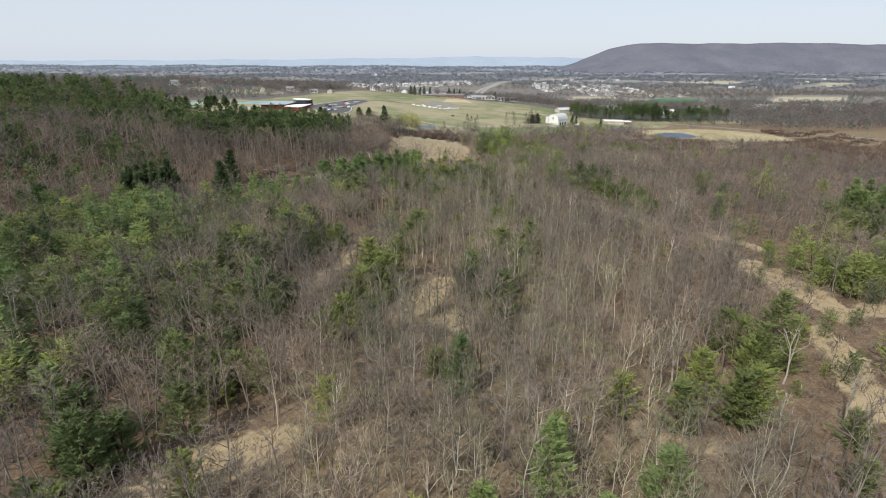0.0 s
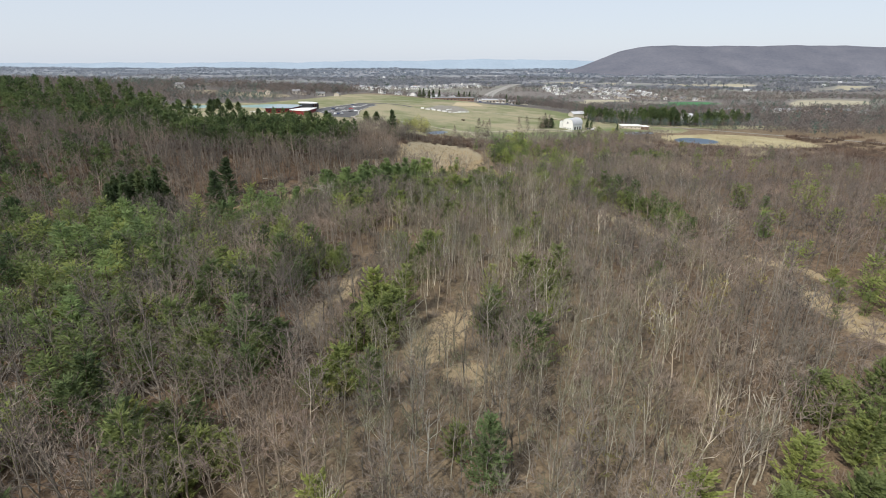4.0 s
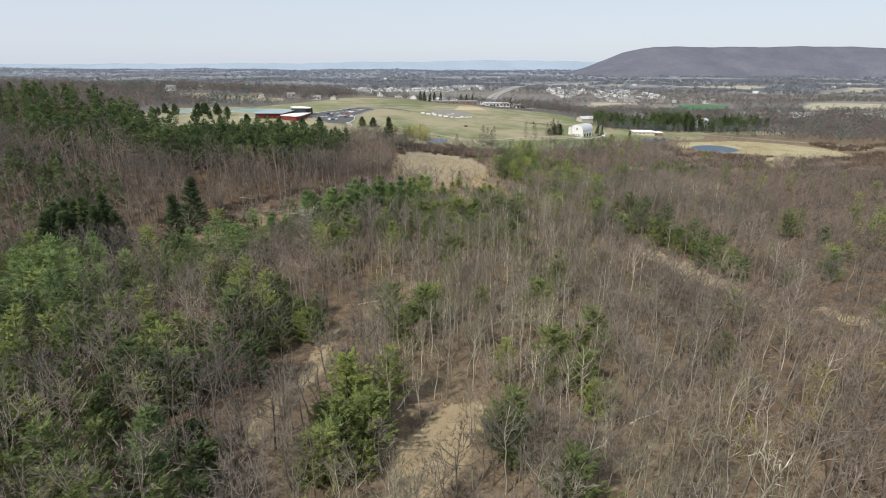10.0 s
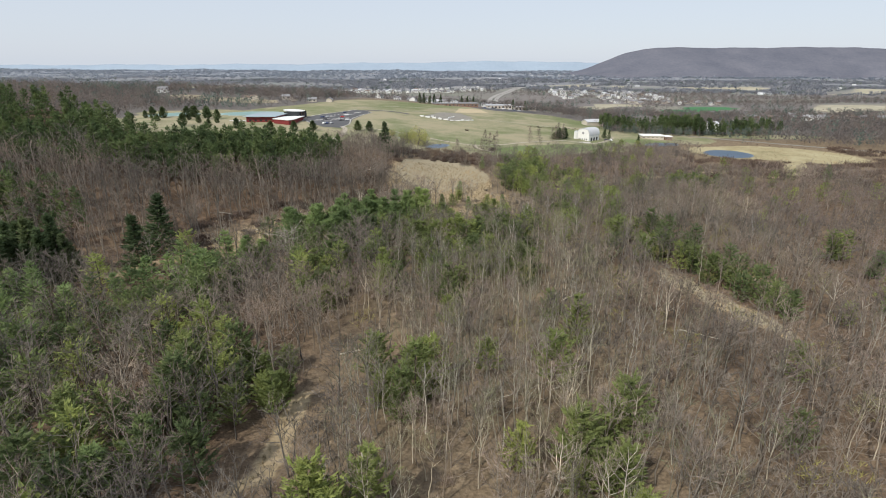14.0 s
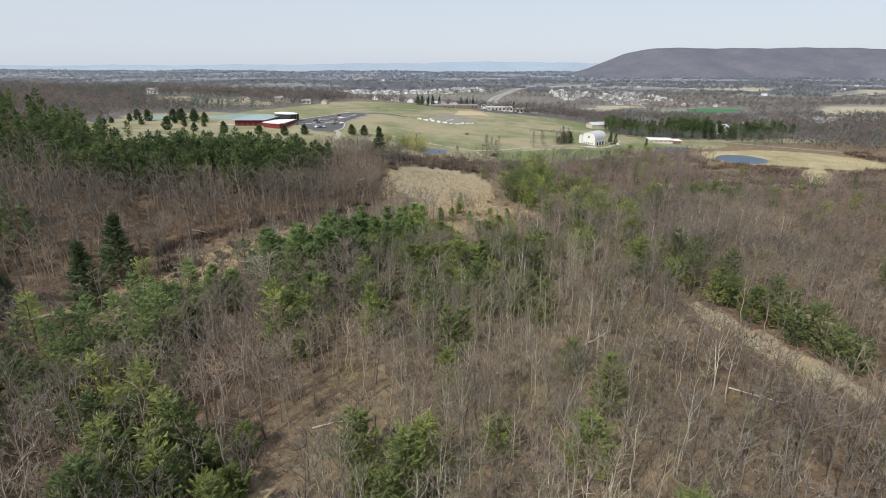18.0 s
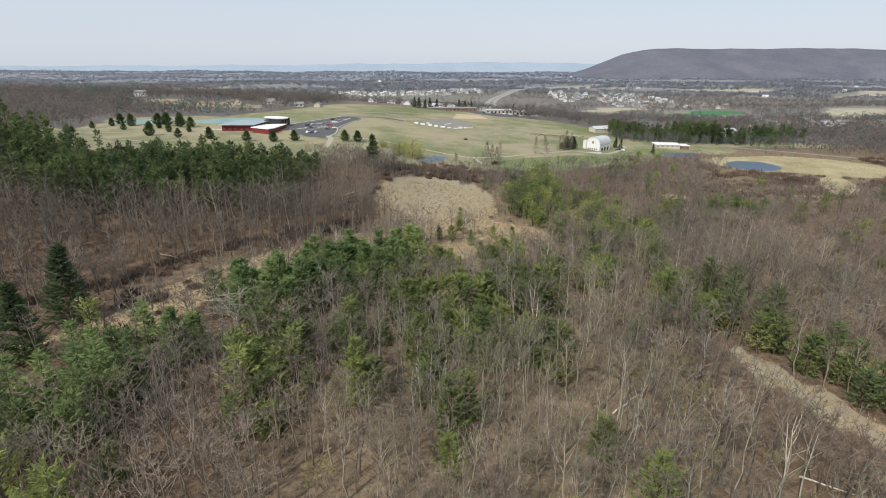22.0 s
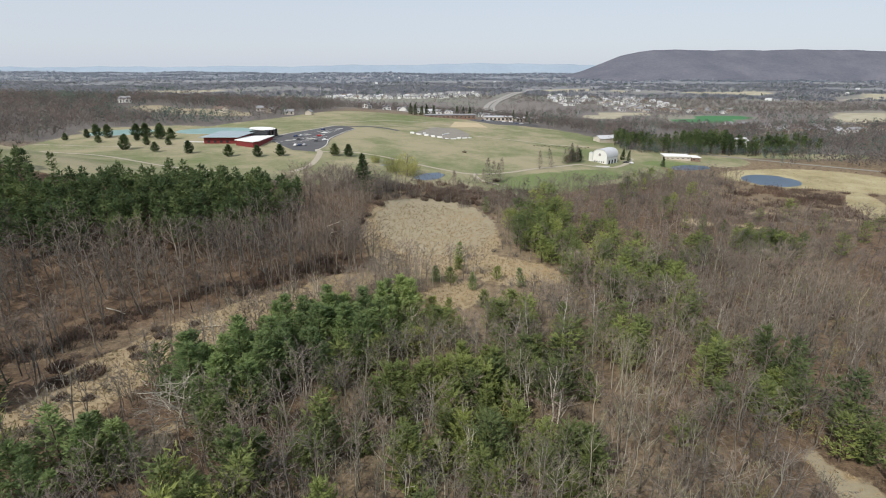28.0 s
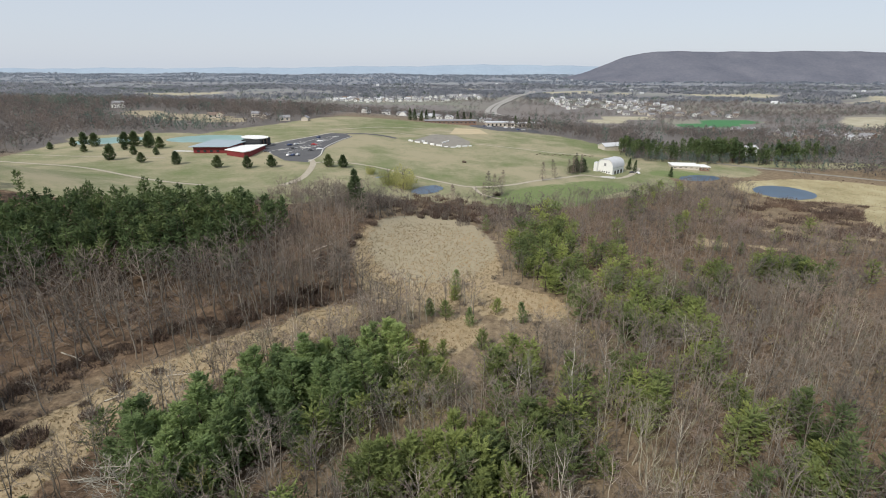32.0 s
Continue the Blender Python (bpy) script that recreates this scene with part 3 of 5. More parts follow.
class Kind:
    """Models of one kind of plant; some stand singly, the rest is joined."""

    def __init__(self, name, label, category, group, models, wood_mat, crown_mat, crown_name="crown", lean=0.05, light=None):
        self.name, self.label, self.category, self.group = name, label, category, group
        self.models, self.mats, self.crown_name, self.lean = models, (wood_mat, crown_mat), crown_name, lean
        self.meshes = [(soup_mesh("trunk", w, wood_mat) if w else None, soup_mesh(crown_name, c, crown_mat)) for w, c in models]
        self.rest = []
        self.light = light or models

    def single(self, x, y, scale, turn, pick, label="", sink=0.15, wide=1.0):
        trunk, crown = self.meshes[pick % len(self.meshes)]
        ob = new(self.name)
        ob.empty_display_size = 0.5
        rng = random.Random(int(x * 131 + y * 17))
        ob.matrix_world = pose(x, y, gz(x, y) - sink, rng.gauss(0, 1) * self.lean * 57, rng.gauss(0, 1) * self.lean * 57, turn) @ Matrix.Diagonal((scale * wide, scale * wide, scale, 1))
        tagged(ob, label or self.label, self.category, self.group)
        for name, me in (("trunk", trunk), (self.crown_name, crown)):
            if me:
                c = new(name, me)
                c.parent = ob
        return ob

    def many(self, x, y, scale, turn, pick):
        self.rest.append((x, y, scale, turn, pick))

    def join(self, name, label, category="trees"):
        """All remaining plants of the kind as one mass of wood and crowns."""
        if not self.rest:
            return
        rng = np.random.default_rng(5)
        vs, fs, tone, mi, k = [], [], [], [], 0
        xs, ys = np.array([r[0] for r in self.rest]), np.array([r[1] for r in self.rest])
        zs = land(xs, ys) - 0.2
        for (x, y, s, turn, pick), z in zip(self.rest, zs):
            c, sn = math.cos(turn), math.sin(turn)
            m = np.array([[c, sn, 0], [-sn, c, 0], [rng.normal() * self.lean, rng.normal() * self.lean, 1]]) * s
            t = rng.uniform()
            for slot, vf in enumerate(self.light[pick % len(self.light)]):
                if vf is None:
                    continue
                vs.append(vf[0] @ m + (x, y, z))
                fs.append(vf[1] + k)
                tone.append(np.full(len(vf[0]), t))
                mi.append(np.full(len(vf[1]), slot))
                k += len(vf[0])
        me = fill(bpy.data.meshes.new(name), np.concatenate(vs), np.concatenate(fs), None, [("tone", np.concatenate(tone))])
        for m in self.mats:
            me.materials.append(m or self.mats[1])
        me.polygons.foreach_set("material_index", np.concatenate(mi).astype(np.int32))
        tagged(new(name, me), label, category, kind="stuff")


R = np.random.default_rng(11)
MAPLE = Kind("bare_tree", "leafless grey-brown broadleaf tree in the spring woods", "tree", "bare trees of the near woods",
             [bare_tree(s, h, w, n, 460, lo, 5, g, fk, 0.06, 6) for s, h, w, n, lo, g, fk in (
                 (1, 14, 3.5, 11, 0.38, 0.15, False), (2, 16, 3.9, 11, 0.42, 0.17, True), (3, 13, 3.2, 10, 0.36, 0.14, False),
                 (4, 15, 3.2, 10, 0.46, 0.15, True), (5, 12, 3.9, 11, 0.32, 0.15, True), (6, 14.5, 2.9, 9, 0.48, 0.13, False))], BARK, TWIG,
             light=[bare_tree(s, h, w, 8, 250, lo, 4, g, fk, 0.085, 4, False) for s, h, w, lo, g, fk in (
                 (11, 14, 3.6, 0.38, 0.15, False), (12, 16, 3.9, 0.42, 0.17, True), (13, 13, 3.3, 0.36, 0.14, False), (14, 15, 3.3, 0.44, 0.15, False), (15, 12, 3.9, 0.32, 0.15, False))])
ASPEN = Kind("slender_tree", "slender leafless tree with a pale grey stem and narrow crown", "tree", "slender trees of the ridge",
             [bare_tree(s, h, w, n, 260, lo, 5, g, fk, 0.055, 4) for s, h, w, n, lo, g, fk in (
                 (111, 15, 2.1, 11, 0.45, 0.13, False), (112, 16.5, 2.3, 12, 0.5, 0.14, False), (113, 14, 1.9, 10, 0.42, 0.11, False), (114, 15.5, 2.6, 11, 0.5, 0.13, True))], ASPEN_BARK, OLIVE_TWIG, lean=0.06,
             light=[bare_tree(s, h, w, 8, 150, lo, 4, g, False, 0.075, 3, False) for s, h, w, lo, g in (
                 (115, 15, 2.2, 0.45, 0.13), (116, 16.5, 2.4, 0.5, 0.14), (117, 14, 2.0, 0.42, 0.12))])
BIRCH = Kind("pale_tree", "leafless tree with pale bark and few upright limbs", "tree", "pale-barked trees",
             [bare_tree(s, h, w, n, 150, lo, 5, g, fk, 0.055, 5) for s, h, w, n, lo, g, fk in (
                 (21, 15, 3.6, 10, 0.4, 0.17, True), (22, 16, 3.0, 9, 0.48, 0.15, False), (23, 13.5, 3.8, 10, 0.36, 0.17, True), (24, 15, 2.8, 8, 0.45, 0.14, False))], PALE_BARK, TWIG,
             light=[bare_tree(s, h, 3.2, 8, 90, 0.42, 4, 0.15, fk, 0.075, 4, False) for s, h, fk in ((25, 15, True), (26, 14, False))])
WOOD = Kind("bare_tree", "leafless broadleaf tree", "tree", "bare trees",
            [bare_tree(s, h, w, 5, 100, 0.38, 3, g, False, 0.115, 4, False) for s, h, w, g in (
                (31, 13, 3.7, 0.16), (32, 15, 3.9, 0.17), (33, 11.5, 3.6, 0.14), (34, 14, 3.4, 0.15), (35, 12, 4.0, 0.16))], BARK, SOFT_TWIG)
FAR_WOOD = Kind("bare_tree", "leafless broadleaf tree", "tree", "bare trees",
                [bare_tree(s, h, w, 4, 44, 0.36, 3, g, False, 0.25, 2, False) for s, h, w, g in (
                    (231, 13, 4.0, 0.16), (232, 15, 4.2, 0.17), (233, 12, 4.0, 0.14))], BARK, SOFT_TWIG)
BIG_TREE = Kind("tall_tree", "tall leafless tree above the stream", "tree", "tall bare trees",
                [bare_tree(s, h, w, 11, 330, 0.42, 5, 0.23, fk, 0.06, 5) for s, h, w, fk in (
                    (36, 17, 4.2, False), (37, 19, 4.4, True), (38, 16, 4.6, True), (39, 18, 3.9, True))], DARK_BARK, DARK_TWIG,
                light=[bare_tree(s, h, w, 8, 170, 0.42, 4, 0.22, fk, 0.085, 4, True) for s, h, w, fk in (
                    (136, 17, 4.2, False), (137, 19, 4.4, True), (138, 16, 4.6, True))])


def pines(models, rough):
    return [pine_tree(*m) for m in models], [pine_tree(m[0] + 5, m[1], m[2], *rough[:3], m[6], rough[3], *m[8:11], rough[4]) for m in models]


full, light = pines([(s, h, w, 13, 8, 8, lo, 0.74, 0.02, 0.26, pw, 3) for s, h, w, lo, pw in (
    (41, 15, 4.3, 0.06, 0.7), (42, 13, 3.9, 0.05, 0.66), (43, 16, 4.2, 0.1, 0.72), (44, 11, 3.6, 0.04, 0.68))], (9, 7, 5, 1.05, 2))
WHITE_PINE = Kind("white_pine", "tall blue-green pine with plumed boughs", "tree", "white pines", full, PINE_BARK, BLUE_NEEDLE, light=light)
full, light = pines([(s, h, w, 10, 7, 8, lo, 0.68, 0.06, 0.42, pw, 4) for s, h, w, lo, pw in (
    (51, 11, 3.9, 0.1, 0.5), (52, 9, 3.5, 0.06, 0.52), (53, 12, 3.8, 0.2, 0.5), (54, 7, 3.0, 0.03, 0.56), (55, 13, 3.4, 0.16, 0.58))], (7, 6, 5, 1.0, 2))
SCRUB_PINE = Kind("scrub_pine", "yellow-green young pine with a ragged crown", "tree", "scrub pines", full, PINE_BARK, BRIGHT_NEEDLE, light=light)
HEMLOCK = Kind("hemlock", "dark olive-green evergreen among bare trees", "tree", "hemlocks", full, PINE_BARK, HEMLOCK_NEEDLE, light=light)
SPRUCE = Kind("spruce", "dark green conical spruce at the wood's edge", "tree", "spruces",
              [pine_tree(s, h, w, 17, 8, 6, 0.03, 1.1, 0.45, 0.2, 0.9) for s, h, w in ((61, 19, 4.6), (62, 16, 4.0))], PINE_BARK, DARK_NEEDLE)
RED_PINE = Kind("plantation_pine", "tall dark pine of an even-aged plantation", "tree", "plantation pines",
                [pine_tree(s, h, w, 7, 5, 3, 0.36, 1.25, -0.05, 0.34, 0.55, 2, 0.19, 0.48) for s, h, w in ((71, 15.5, 2.5), (72, 17.5, 2.6), (73, 14, 2.4), (74, 16, 2.3))], PINE_BARK, PLANTATION_NEEDLE)
LAWN_PINE = Kind("lawn_pine", "dense cone-shaped dark pine on the mown park", "tree", "pines on the lawn",
                 [pine_tree(s, h, w, 12, 9, 4, 0.06, 1.2, 0.05, 0.2, 0.75, 3, 0.19, 0.42) for s, h, w in ((81, 8.8, 4.0), (82, 9.4, 3.8))], PINE_BARK, DARK_NEEDLE)
# thickets use the darkened twigs to paint shaded gaps between trees
THICKET = Kind("thicket", "bare brown thicket among the trees", "bush", "thickets", [(None, bush(s, 1.8, 3.4, 90, 0.075)) for s in (91, 92, 93)], None, DARK_TWIG, "brushwood", 0.0,
               [(None, bush(s, 2.0, 3.2, 30, 0.14)) for s in (191, 192, 193)])
BRUSH = Kind("russet_bush", "low russet-brown bush beside the grass", "bush", "russet bushes", [(None, bush(s, 2.2, 1.9, 240, 0.13)) for s in (94, 95, 96)], None, RED_TWIG, "brushwood", 0.0,
             [(None, bush(s, 2.4, 1.9, 45, 0.2)) for s in (194, 195, 196)])
BUDDING = Kind("budding_tree", "small tree hazy with yellow-green buds", "tree", "budding trees",
               [bare_tree(s, h, 2.6, 10, 160, 0.25, 4, 0.09, True, 0.085) for s, h in ((97, 9), (98, 7))], BARK, BUD)

# evergreen stands: centre, half length, half width, heading, kind, share
STANDS = (
    (-34, 264, 31, 12, 42, WHITE_PINE, 1.0), (-44, 250, 14, 8, 30, WHITE_PINE, 0.9), (-75, 213, 24, 8, 60, WHITE_PINE, 1.0), (-69, 205, 24, 6.5, 68, HEMLOCK, 0.55), (-64, 222, 14, 7, 50, WHITE_PINE, 0.8), (-100, 174, 28, 15, 100, WHITE_PINE, 0.6), (-125, 180, 30, 24, 100, SCRUB_PINE, 0.4),
    (54, 342, 50, 20, 108, SCRUB_PINE, 0.5), (52, 400, 20, 10, 90, SCRUB_PINE, 0.5), (40, 352, 20, 10, 110, SCRUB_PINE, 0.65), (40, 385, 12, 8, 90, HEMLOCK, 0.5), (124, 352, 9, 7, 60, SCRUB_PINE, 0.8), (79, 232, 28, 3.5, 98, HEMLOCK, 0.5), (84, 203, 14, 3.5, 105, HEMLOCK, 0.5), (131, 344, 8, 6, 0, SCRUB_PINE, 0.9),
    (-16, 121, 12, 6, 85, SCRUB_PINE, 1.0), (107, 124, 20, 8, 85, SCRUB_PINE, 0.5), (162, 185, 12, 8, 0, WHITE_PINE, 0.8), (-98, 124, 18, 14, 60, SCRUB_PINE, 0.45), (-90, 105, 20, 16, 60, WHITE_PINE, 0.3),
    (-122, 219, 13, 9, 30, SPRUCE, 0.95), (-80, 160, 22, 10, 80, SCRUB_PINE, 0.35), (8, 247, 16, 8, 20, SCRUB_PINE, 0.7), (14, 226, 14, 8, 20, SCRUB_PINE, 0.6), (-40, 158, 13, 10, 70, SCRUB_PINE, 0.5),
    (60, 76, 24, 17, 30, SCRUB_PINE, 0.07), (-72, 112, 46, 34, 100, SCRUB_PINE, 0.24), (-72, 112, 46, 34, 100, WHITE_PINE, 0.08), (-66, 165, 44, 26, 110, HEMLOCK, 0.1), (-52, 70, 24, 22, 60, SCRUB_PINE, 0.1), (-110, 150, 40, 40, 90, SCRUB_PINE, 0.35), (12, 262, 30, 26, 0, SCRUB_PINE, 0.14),
    (-240, 330, 70, 60, 0, RED_PINE, 0.33), (-330, 350, 60, 80, 0, RED_PINE, 0.45), (-112, 335, 50, 27, 25, RED_PINE, 1.0), (-78, 355, 20, 17, 30, RED_PINE, 1.0), (-172, 318, 36, 28, 20, RED_PINE, 0.55), (-190, 352, 30, 16, 20, RED_PINE, 0.35), (-180, 240, 50, 34, 20, RED_PINE, 0.35),
    (-160, 130, 50, 60, 0, RED_PINE, 0.35), (150, 120, 40, 50, 0, SCRUB_PINE, 0.2),
)
# small clumps of young pines: centre and radius
CLUMPS = (
    (-37, 79, 4), (-34, 57, 4), (-46, 59, 5), (-45, 66, 3), (-72, 79, 6), (-47, 51, 4), (-24, 96, 5), (-49, 106, 5), (-82, 132, 6), (-62, 94, 4),
    (-19, 103, 4), (6, 120, 4), (-2, 106, 3), (26, 130, 3), (46, 74, 3), (60, 91, 5), (38, 67, 4), (51, 69, 3), (39, 70, 3), (78, 94, 3),
    (66, 85, 4), (30, 69, 3), (-55, 145, 5), (-69, 117, 5), (-37, 103, 6), (-38, 136, 4), (-55, 176, 6), (-37, 167, 5), (-79, 216, 5),
    (-88, 194, 6), (-37, 211, 5), (-32, 203, 5), (-15, 209, 5), (-4, 209, 4),
)
MORE_CLUMPS = (
    (-23, 233, 4), (-33, 223, 5), (-5, 224, 4), (-41, 219, 4), (22, 284, 5), (26, 260, 5), (0, 276, 5), (-10, 270, 4), (-22, 225, 4), (-12, 234, 5),
    (-12, 244, 4), (4, 232, 4), (24, 219, 4), (21, 163, 4), (28, 150, 3), (69, 222, 5), (125, 239, 4), (99, 160, 3), (72, 230, 4), (66, 262, 4), (58, 254, 4), (-5, 163, 4), (91, 332, 6), (45, 277, 6), (62, 281, 6), (58, 303, 7), (44, 266, 5), (65, 270, 4), (69, 251, 4), (67, 242, 4), (26, 252, 4), (13, 233, 5), (25, 133, 4), (21, 139, 4), (23, 173, 3), (91, 338, 5),
)
STANDS += tuple((x, y, r, r * 0.8, 40, SCRUB_PINE, 0.8) for x, y, r in CLUMPS + MORE_CLUMPS)
# gaps that keep single trees in view
GAPS = ((-57, 238, 7, 9, 70), (-97, 235, 15, 10, 100), (-86, 212, 9, 8, 60), (3.5, 72, 4, 6, 90))


def woods():
    """Sets out all trees between the first trees below the start and the park."""
    step = 3.4
    gx, gy = np.meshgrid(np.arange(-470, 420, step), np.arange(34, 560, step))
    gx, gy = gx + R.uniform(-0.48, 0.48, gx.shape) * step, gy + R.uniform(-0.48, 0.48, gy.shape) * step
    # only what lies in the fan ahead of the flight, and a little beside it
    fan = np.abs(gx) < 14 + 0.875 * gy
    brushland = smooth(225, 260, gx) * smooth(270, 330, gy) + inside(gx, gy, ((205, 436, 55, 36, 10), (240, 490, 60, 30, 5), (172, 412, 16, 8, 20), (380, 500, 60, 70, 0), (0, 432, 48, 14, 2)))
    fan &= (gy < 470) | (gx < -280) | ((gx > 60) & (gy < 530 + 30 * (gx > 345)))
    fan &= inside(gx, gy, GAPS) < 0.3
    free = (inside(gx, gy, OPEN, -0.6) < 0.35) & (meadow(gx, gy) < 0.2) & (tan_field(gx, gy) < 0.2) & fan & (inside(gx, gy, [p[:5] for p in PONDS], 4) < 0.1)
    counts = {}

    def put(kind, x, y, scale, limit, near):
        pick, turn = int(R.integers(0, 12)), R.uniform(0, 360)
        n = counts.get(kind.name + kind.label, 0)
        if near and n < limit:
            counts[kind.name + kind.label] = n + 1
            kind.single(x, y, scale, turn, pick)
        else:
            kind.many(x, y, scale, radians(turn), pick)

    sparse = inside(gx, gy, SPARSE)
    stand_depth = [inside(gx, gy, (s[:5],)) for s in STANDS]
    order = np.argsort(np.abs(gx - 8).ravel() + 0.25 * gy.ravel())
    for i in order:
        j = np.unravel_index(i, gx.shape)
        if not free[j]:
            continue
        x, y = float(gx[j]), float(gy[j])
        if brushland[j] > R.uniform(0.1, 0.9):
            if R.uniform() < (0.85 if y < 380 or x < 150 or math.sin(x * 0.15 + 1) * math.sin(y * 0.2 + x * 0.05) + 0.4 * math.sin(x * 0.06) > 0.08 else 0.06):
                put(BRUSH, x, y, R.uniform(0.8, 1.9) if x > 120 else R.uniform(0.7, 1.4), 60, abs(x) < 160)
            continue
        kind = None
        for s, d in zip(STANDS, stand_depth):
            if d[j] > 0.05 and R.uniform() < s[6] * d[j]:
                kind = s[5]
                break
        over = -0.65 * (x + 94) + 0.76 * (y - 262) > (-14 if x < -80 else -2) and x < -20
        if kind is None and sparse[j] > R.uniform(0.3, 1.0):
            if R.uniform() < 0.5:
                THICKET.many(x, y, R.uniform(0.3, 0.7), R.uniform(0, 6.28), int(R.integers(0, 6)))
            continue
        if kind is None and not over and R.uniform() < (0.045 if x < -10 else 0.02):
            kind = SCRUB_PINE
        near = abs(x - 8) < 70 and y < 300
        if kind is SCRUB_PINE and x < -30 and R.uniform() < 0.5:
            kind = HEMLOCK
        if kind is not None:
            if R.uniform() < (0.32 if kind is WHITE_PINE else 0.14):
                continue
            put(kind, x, y, (R.uniform(0.8, 0.98) if kind is RED_PINE else R.uniform(0.72, 1.15)) * (0.85 if kind is WHITE_PINE and x < -58 and y > 190 else 1.02 if kind is WHITE_PINE and y > 240 else 1.0), 170, near or (kind is WHITE_PINE and x > -62))
            continue
        if R.uniform() < 0.16:
            if R.uniform() < 0.7:
                put(THICKET, x, y, R.uniform(0.6, 1.3), 80, near)
            continue
        if R.uniform() < (0.25 if over else 0.45 if x > 10 and y < 220 else 0.3) and y < (385 if over else 320) and -190 < x < 150:
            THICKET.many(x + R.uniform(-2, 2), y + R.uniform(-2, 2), R.uniform(0.35, 0.8), R.uniform(0, 6.28), int(R.integers(0, 6)))
        r = R.uniform()
        if over and x > -62 and y > 352:
            put(BIG_TREE if r < 0.5 else WOOD, x, y, R.uniform(0.55, 0.85), 120, False)
        elif over and x > -215 and y > 352 + 0.3 * (x + 61):
            continue
        elif over and x > -215 and y < 385:
            if r < (0.93 if y > 310 + 0.268 * (x + 61) else 0.85 if -0.65 * (x + 94) + 0.76 * (y - 262) > 26 else 0.42):
                put(BIG_TREE, x, y, R.uniform(0.78, 1.08), 120, True)
            elif 0.7 < r < 0.82:
                put(WOOD, x, y, R.uniform(0.5, 0.8), 0, False)
        elif x < -22 and y < 240 and x > -150 and r < 0.7:
            put(BIG_TREE, x, y, R.uniform(0.6, 0.9), 120, True)
        elif y < 335 and abs(x) < 38 + 0.30 * y:
            if r < (0.09 if x < 40 else 0.03):
                put(BIRCH, x, y, R.uniform(0.75, 1.05), 120, near)
            elif r < 0.12:
                put(BUDDING, x, y, R.uniform(0.7, 1.2), 60, near)
            elif r < (0.58 if -20 < x < 46 and y < 260 else 0.2):
                put(ASPEN, x, y, R.uniform(0.75, 1.08), 220, near)
            elif x > 44 and r > 0.55:
                BIG_TREE.many(x, y, R.uniform(0.62, 0.9), R.uniform(0, 6.28), int(R.integers(0, 6)))
            else:
                put(MAPLE, x, y, R.uniform(0.65, 1.08), 300, near)
        elif x > 50 and y > 395:
            if R.uniform() < 0.8:
                put(WOOD, x, y, R.uniform(0.62, 0.92), 0, False)
        elif R.uniform() < (0.58 if y < 300 else 0.44):
            put(WOOD, x, y, R.uniform(0.75, 1.12), 0, False)


def surroundings():
    """The same woods go on beside and behind the start."""
    gx, gy = np.meshgrid(np.arange(-170, 175, 8.5), np.arange(-70, 150, 8.5))
    gx, gy = gx + R.uniform(-2.8, 2.8, gx.shape), gy + R.uniform(-2.8, 2.8, gy.shape)
    out = ((np.abs(gx) >= 14 + 0.875 * gy) | (gy < 34)) & (inside(gx, gy, OPEN) < 0.3)
    for x, y in zip(gx[out], gy[out]):
        if R.uniform() < (0.14 if x < -20 else 0.06):
            SCRUB_PINE.many(x, y, R.uniform(0.7, 1.1), R.uniform(0, 6.28), int(R.integers(0, 6)))
        else:
            FAR_WOOD.many(x, y, R.uniform(0.8, 1.1), R.uniform(0, 6.28), int(R.integers(0, 6)))


woods()
surroundings()


# ---- single trees that stand out ----
BLANCHED = Kind("dead_tree", "broad dead tree with bleached bare limbs", "tree", "dead trees",
                [(lambda t: (soup(t), blades([(0, 0, 6)], [(0.3, 0, 9)], [0.05], np.random.default_rng(1))))(bare_tree(101, 9.5, 5.8, 30, 380, 0.05, 6, 0.2, True, 0.085, 5, True, 1.1)),
                 (lambda t: (soup(t), blades([(0, 0, 6)], [(0.3, 0, 9)], [0.05], np.random.default_rng(1))))(bare_tree(102, 16, 3.0, 8, 40, 0.45, 6, 0.22, True, 0.12, 2))],
                DEAD_WOOD, DEAD_WOOD, "leader")
BLANCHED.single(-52.5, 240.5, 1.32, 40, 0)
for x, y, s, t in ((41.6, 78, 1.0, 20), (42, 88, 0.8, 80), (9.5, 60, 0.9, 130), (38.2, 106, 1.0, 200), (51, 63, 0.8, 10), (67, 69.5, 0.8, 300), (64, 80.5, 0.85, 60)):
    BLANCHED.single(x, y, s, t, 1, "dead standing tree with a bleached broken crown")
for x, y, s in ((1.7, 54, 1.0), (-1.2, 55, 0.95), (14.3, 58.5, 1.0), (23, 63.5, 0.9), (36, 73, 0.9), (-25, 67, 0.8), (-43, 78, 0.8)):
    BIRCH.single(x, y, s, x * 37 % 360, int(y) % 4)
for x, y, s in ((4.0, 76.5, 0.85), (14, 50, 0.95), (28, 49, 0.95), (19, 45, 0.85), (5, 45.5, 0.8), (111, 195, 0.95), (127, 223, 0.85), (232, 394, 0.75)):
    WHITE_PINE.single(x, y, s, x * 53 % 360, int(x) % 4)
for x, y, s in ((-95, 226, 1.04), (-98, 245, 1.16)):
    SPRUCE.single(x, y, s, y * 29 % 360, 0, wide=1.2)
SPRUCE.single(-39, 410, 1.05, 20, 0, "dark spruce above the bare hedge", wide=1.15)
SPRUCE.single(-44, 414, 0.7, 80, 1, "dark spruce above the bare hedge")
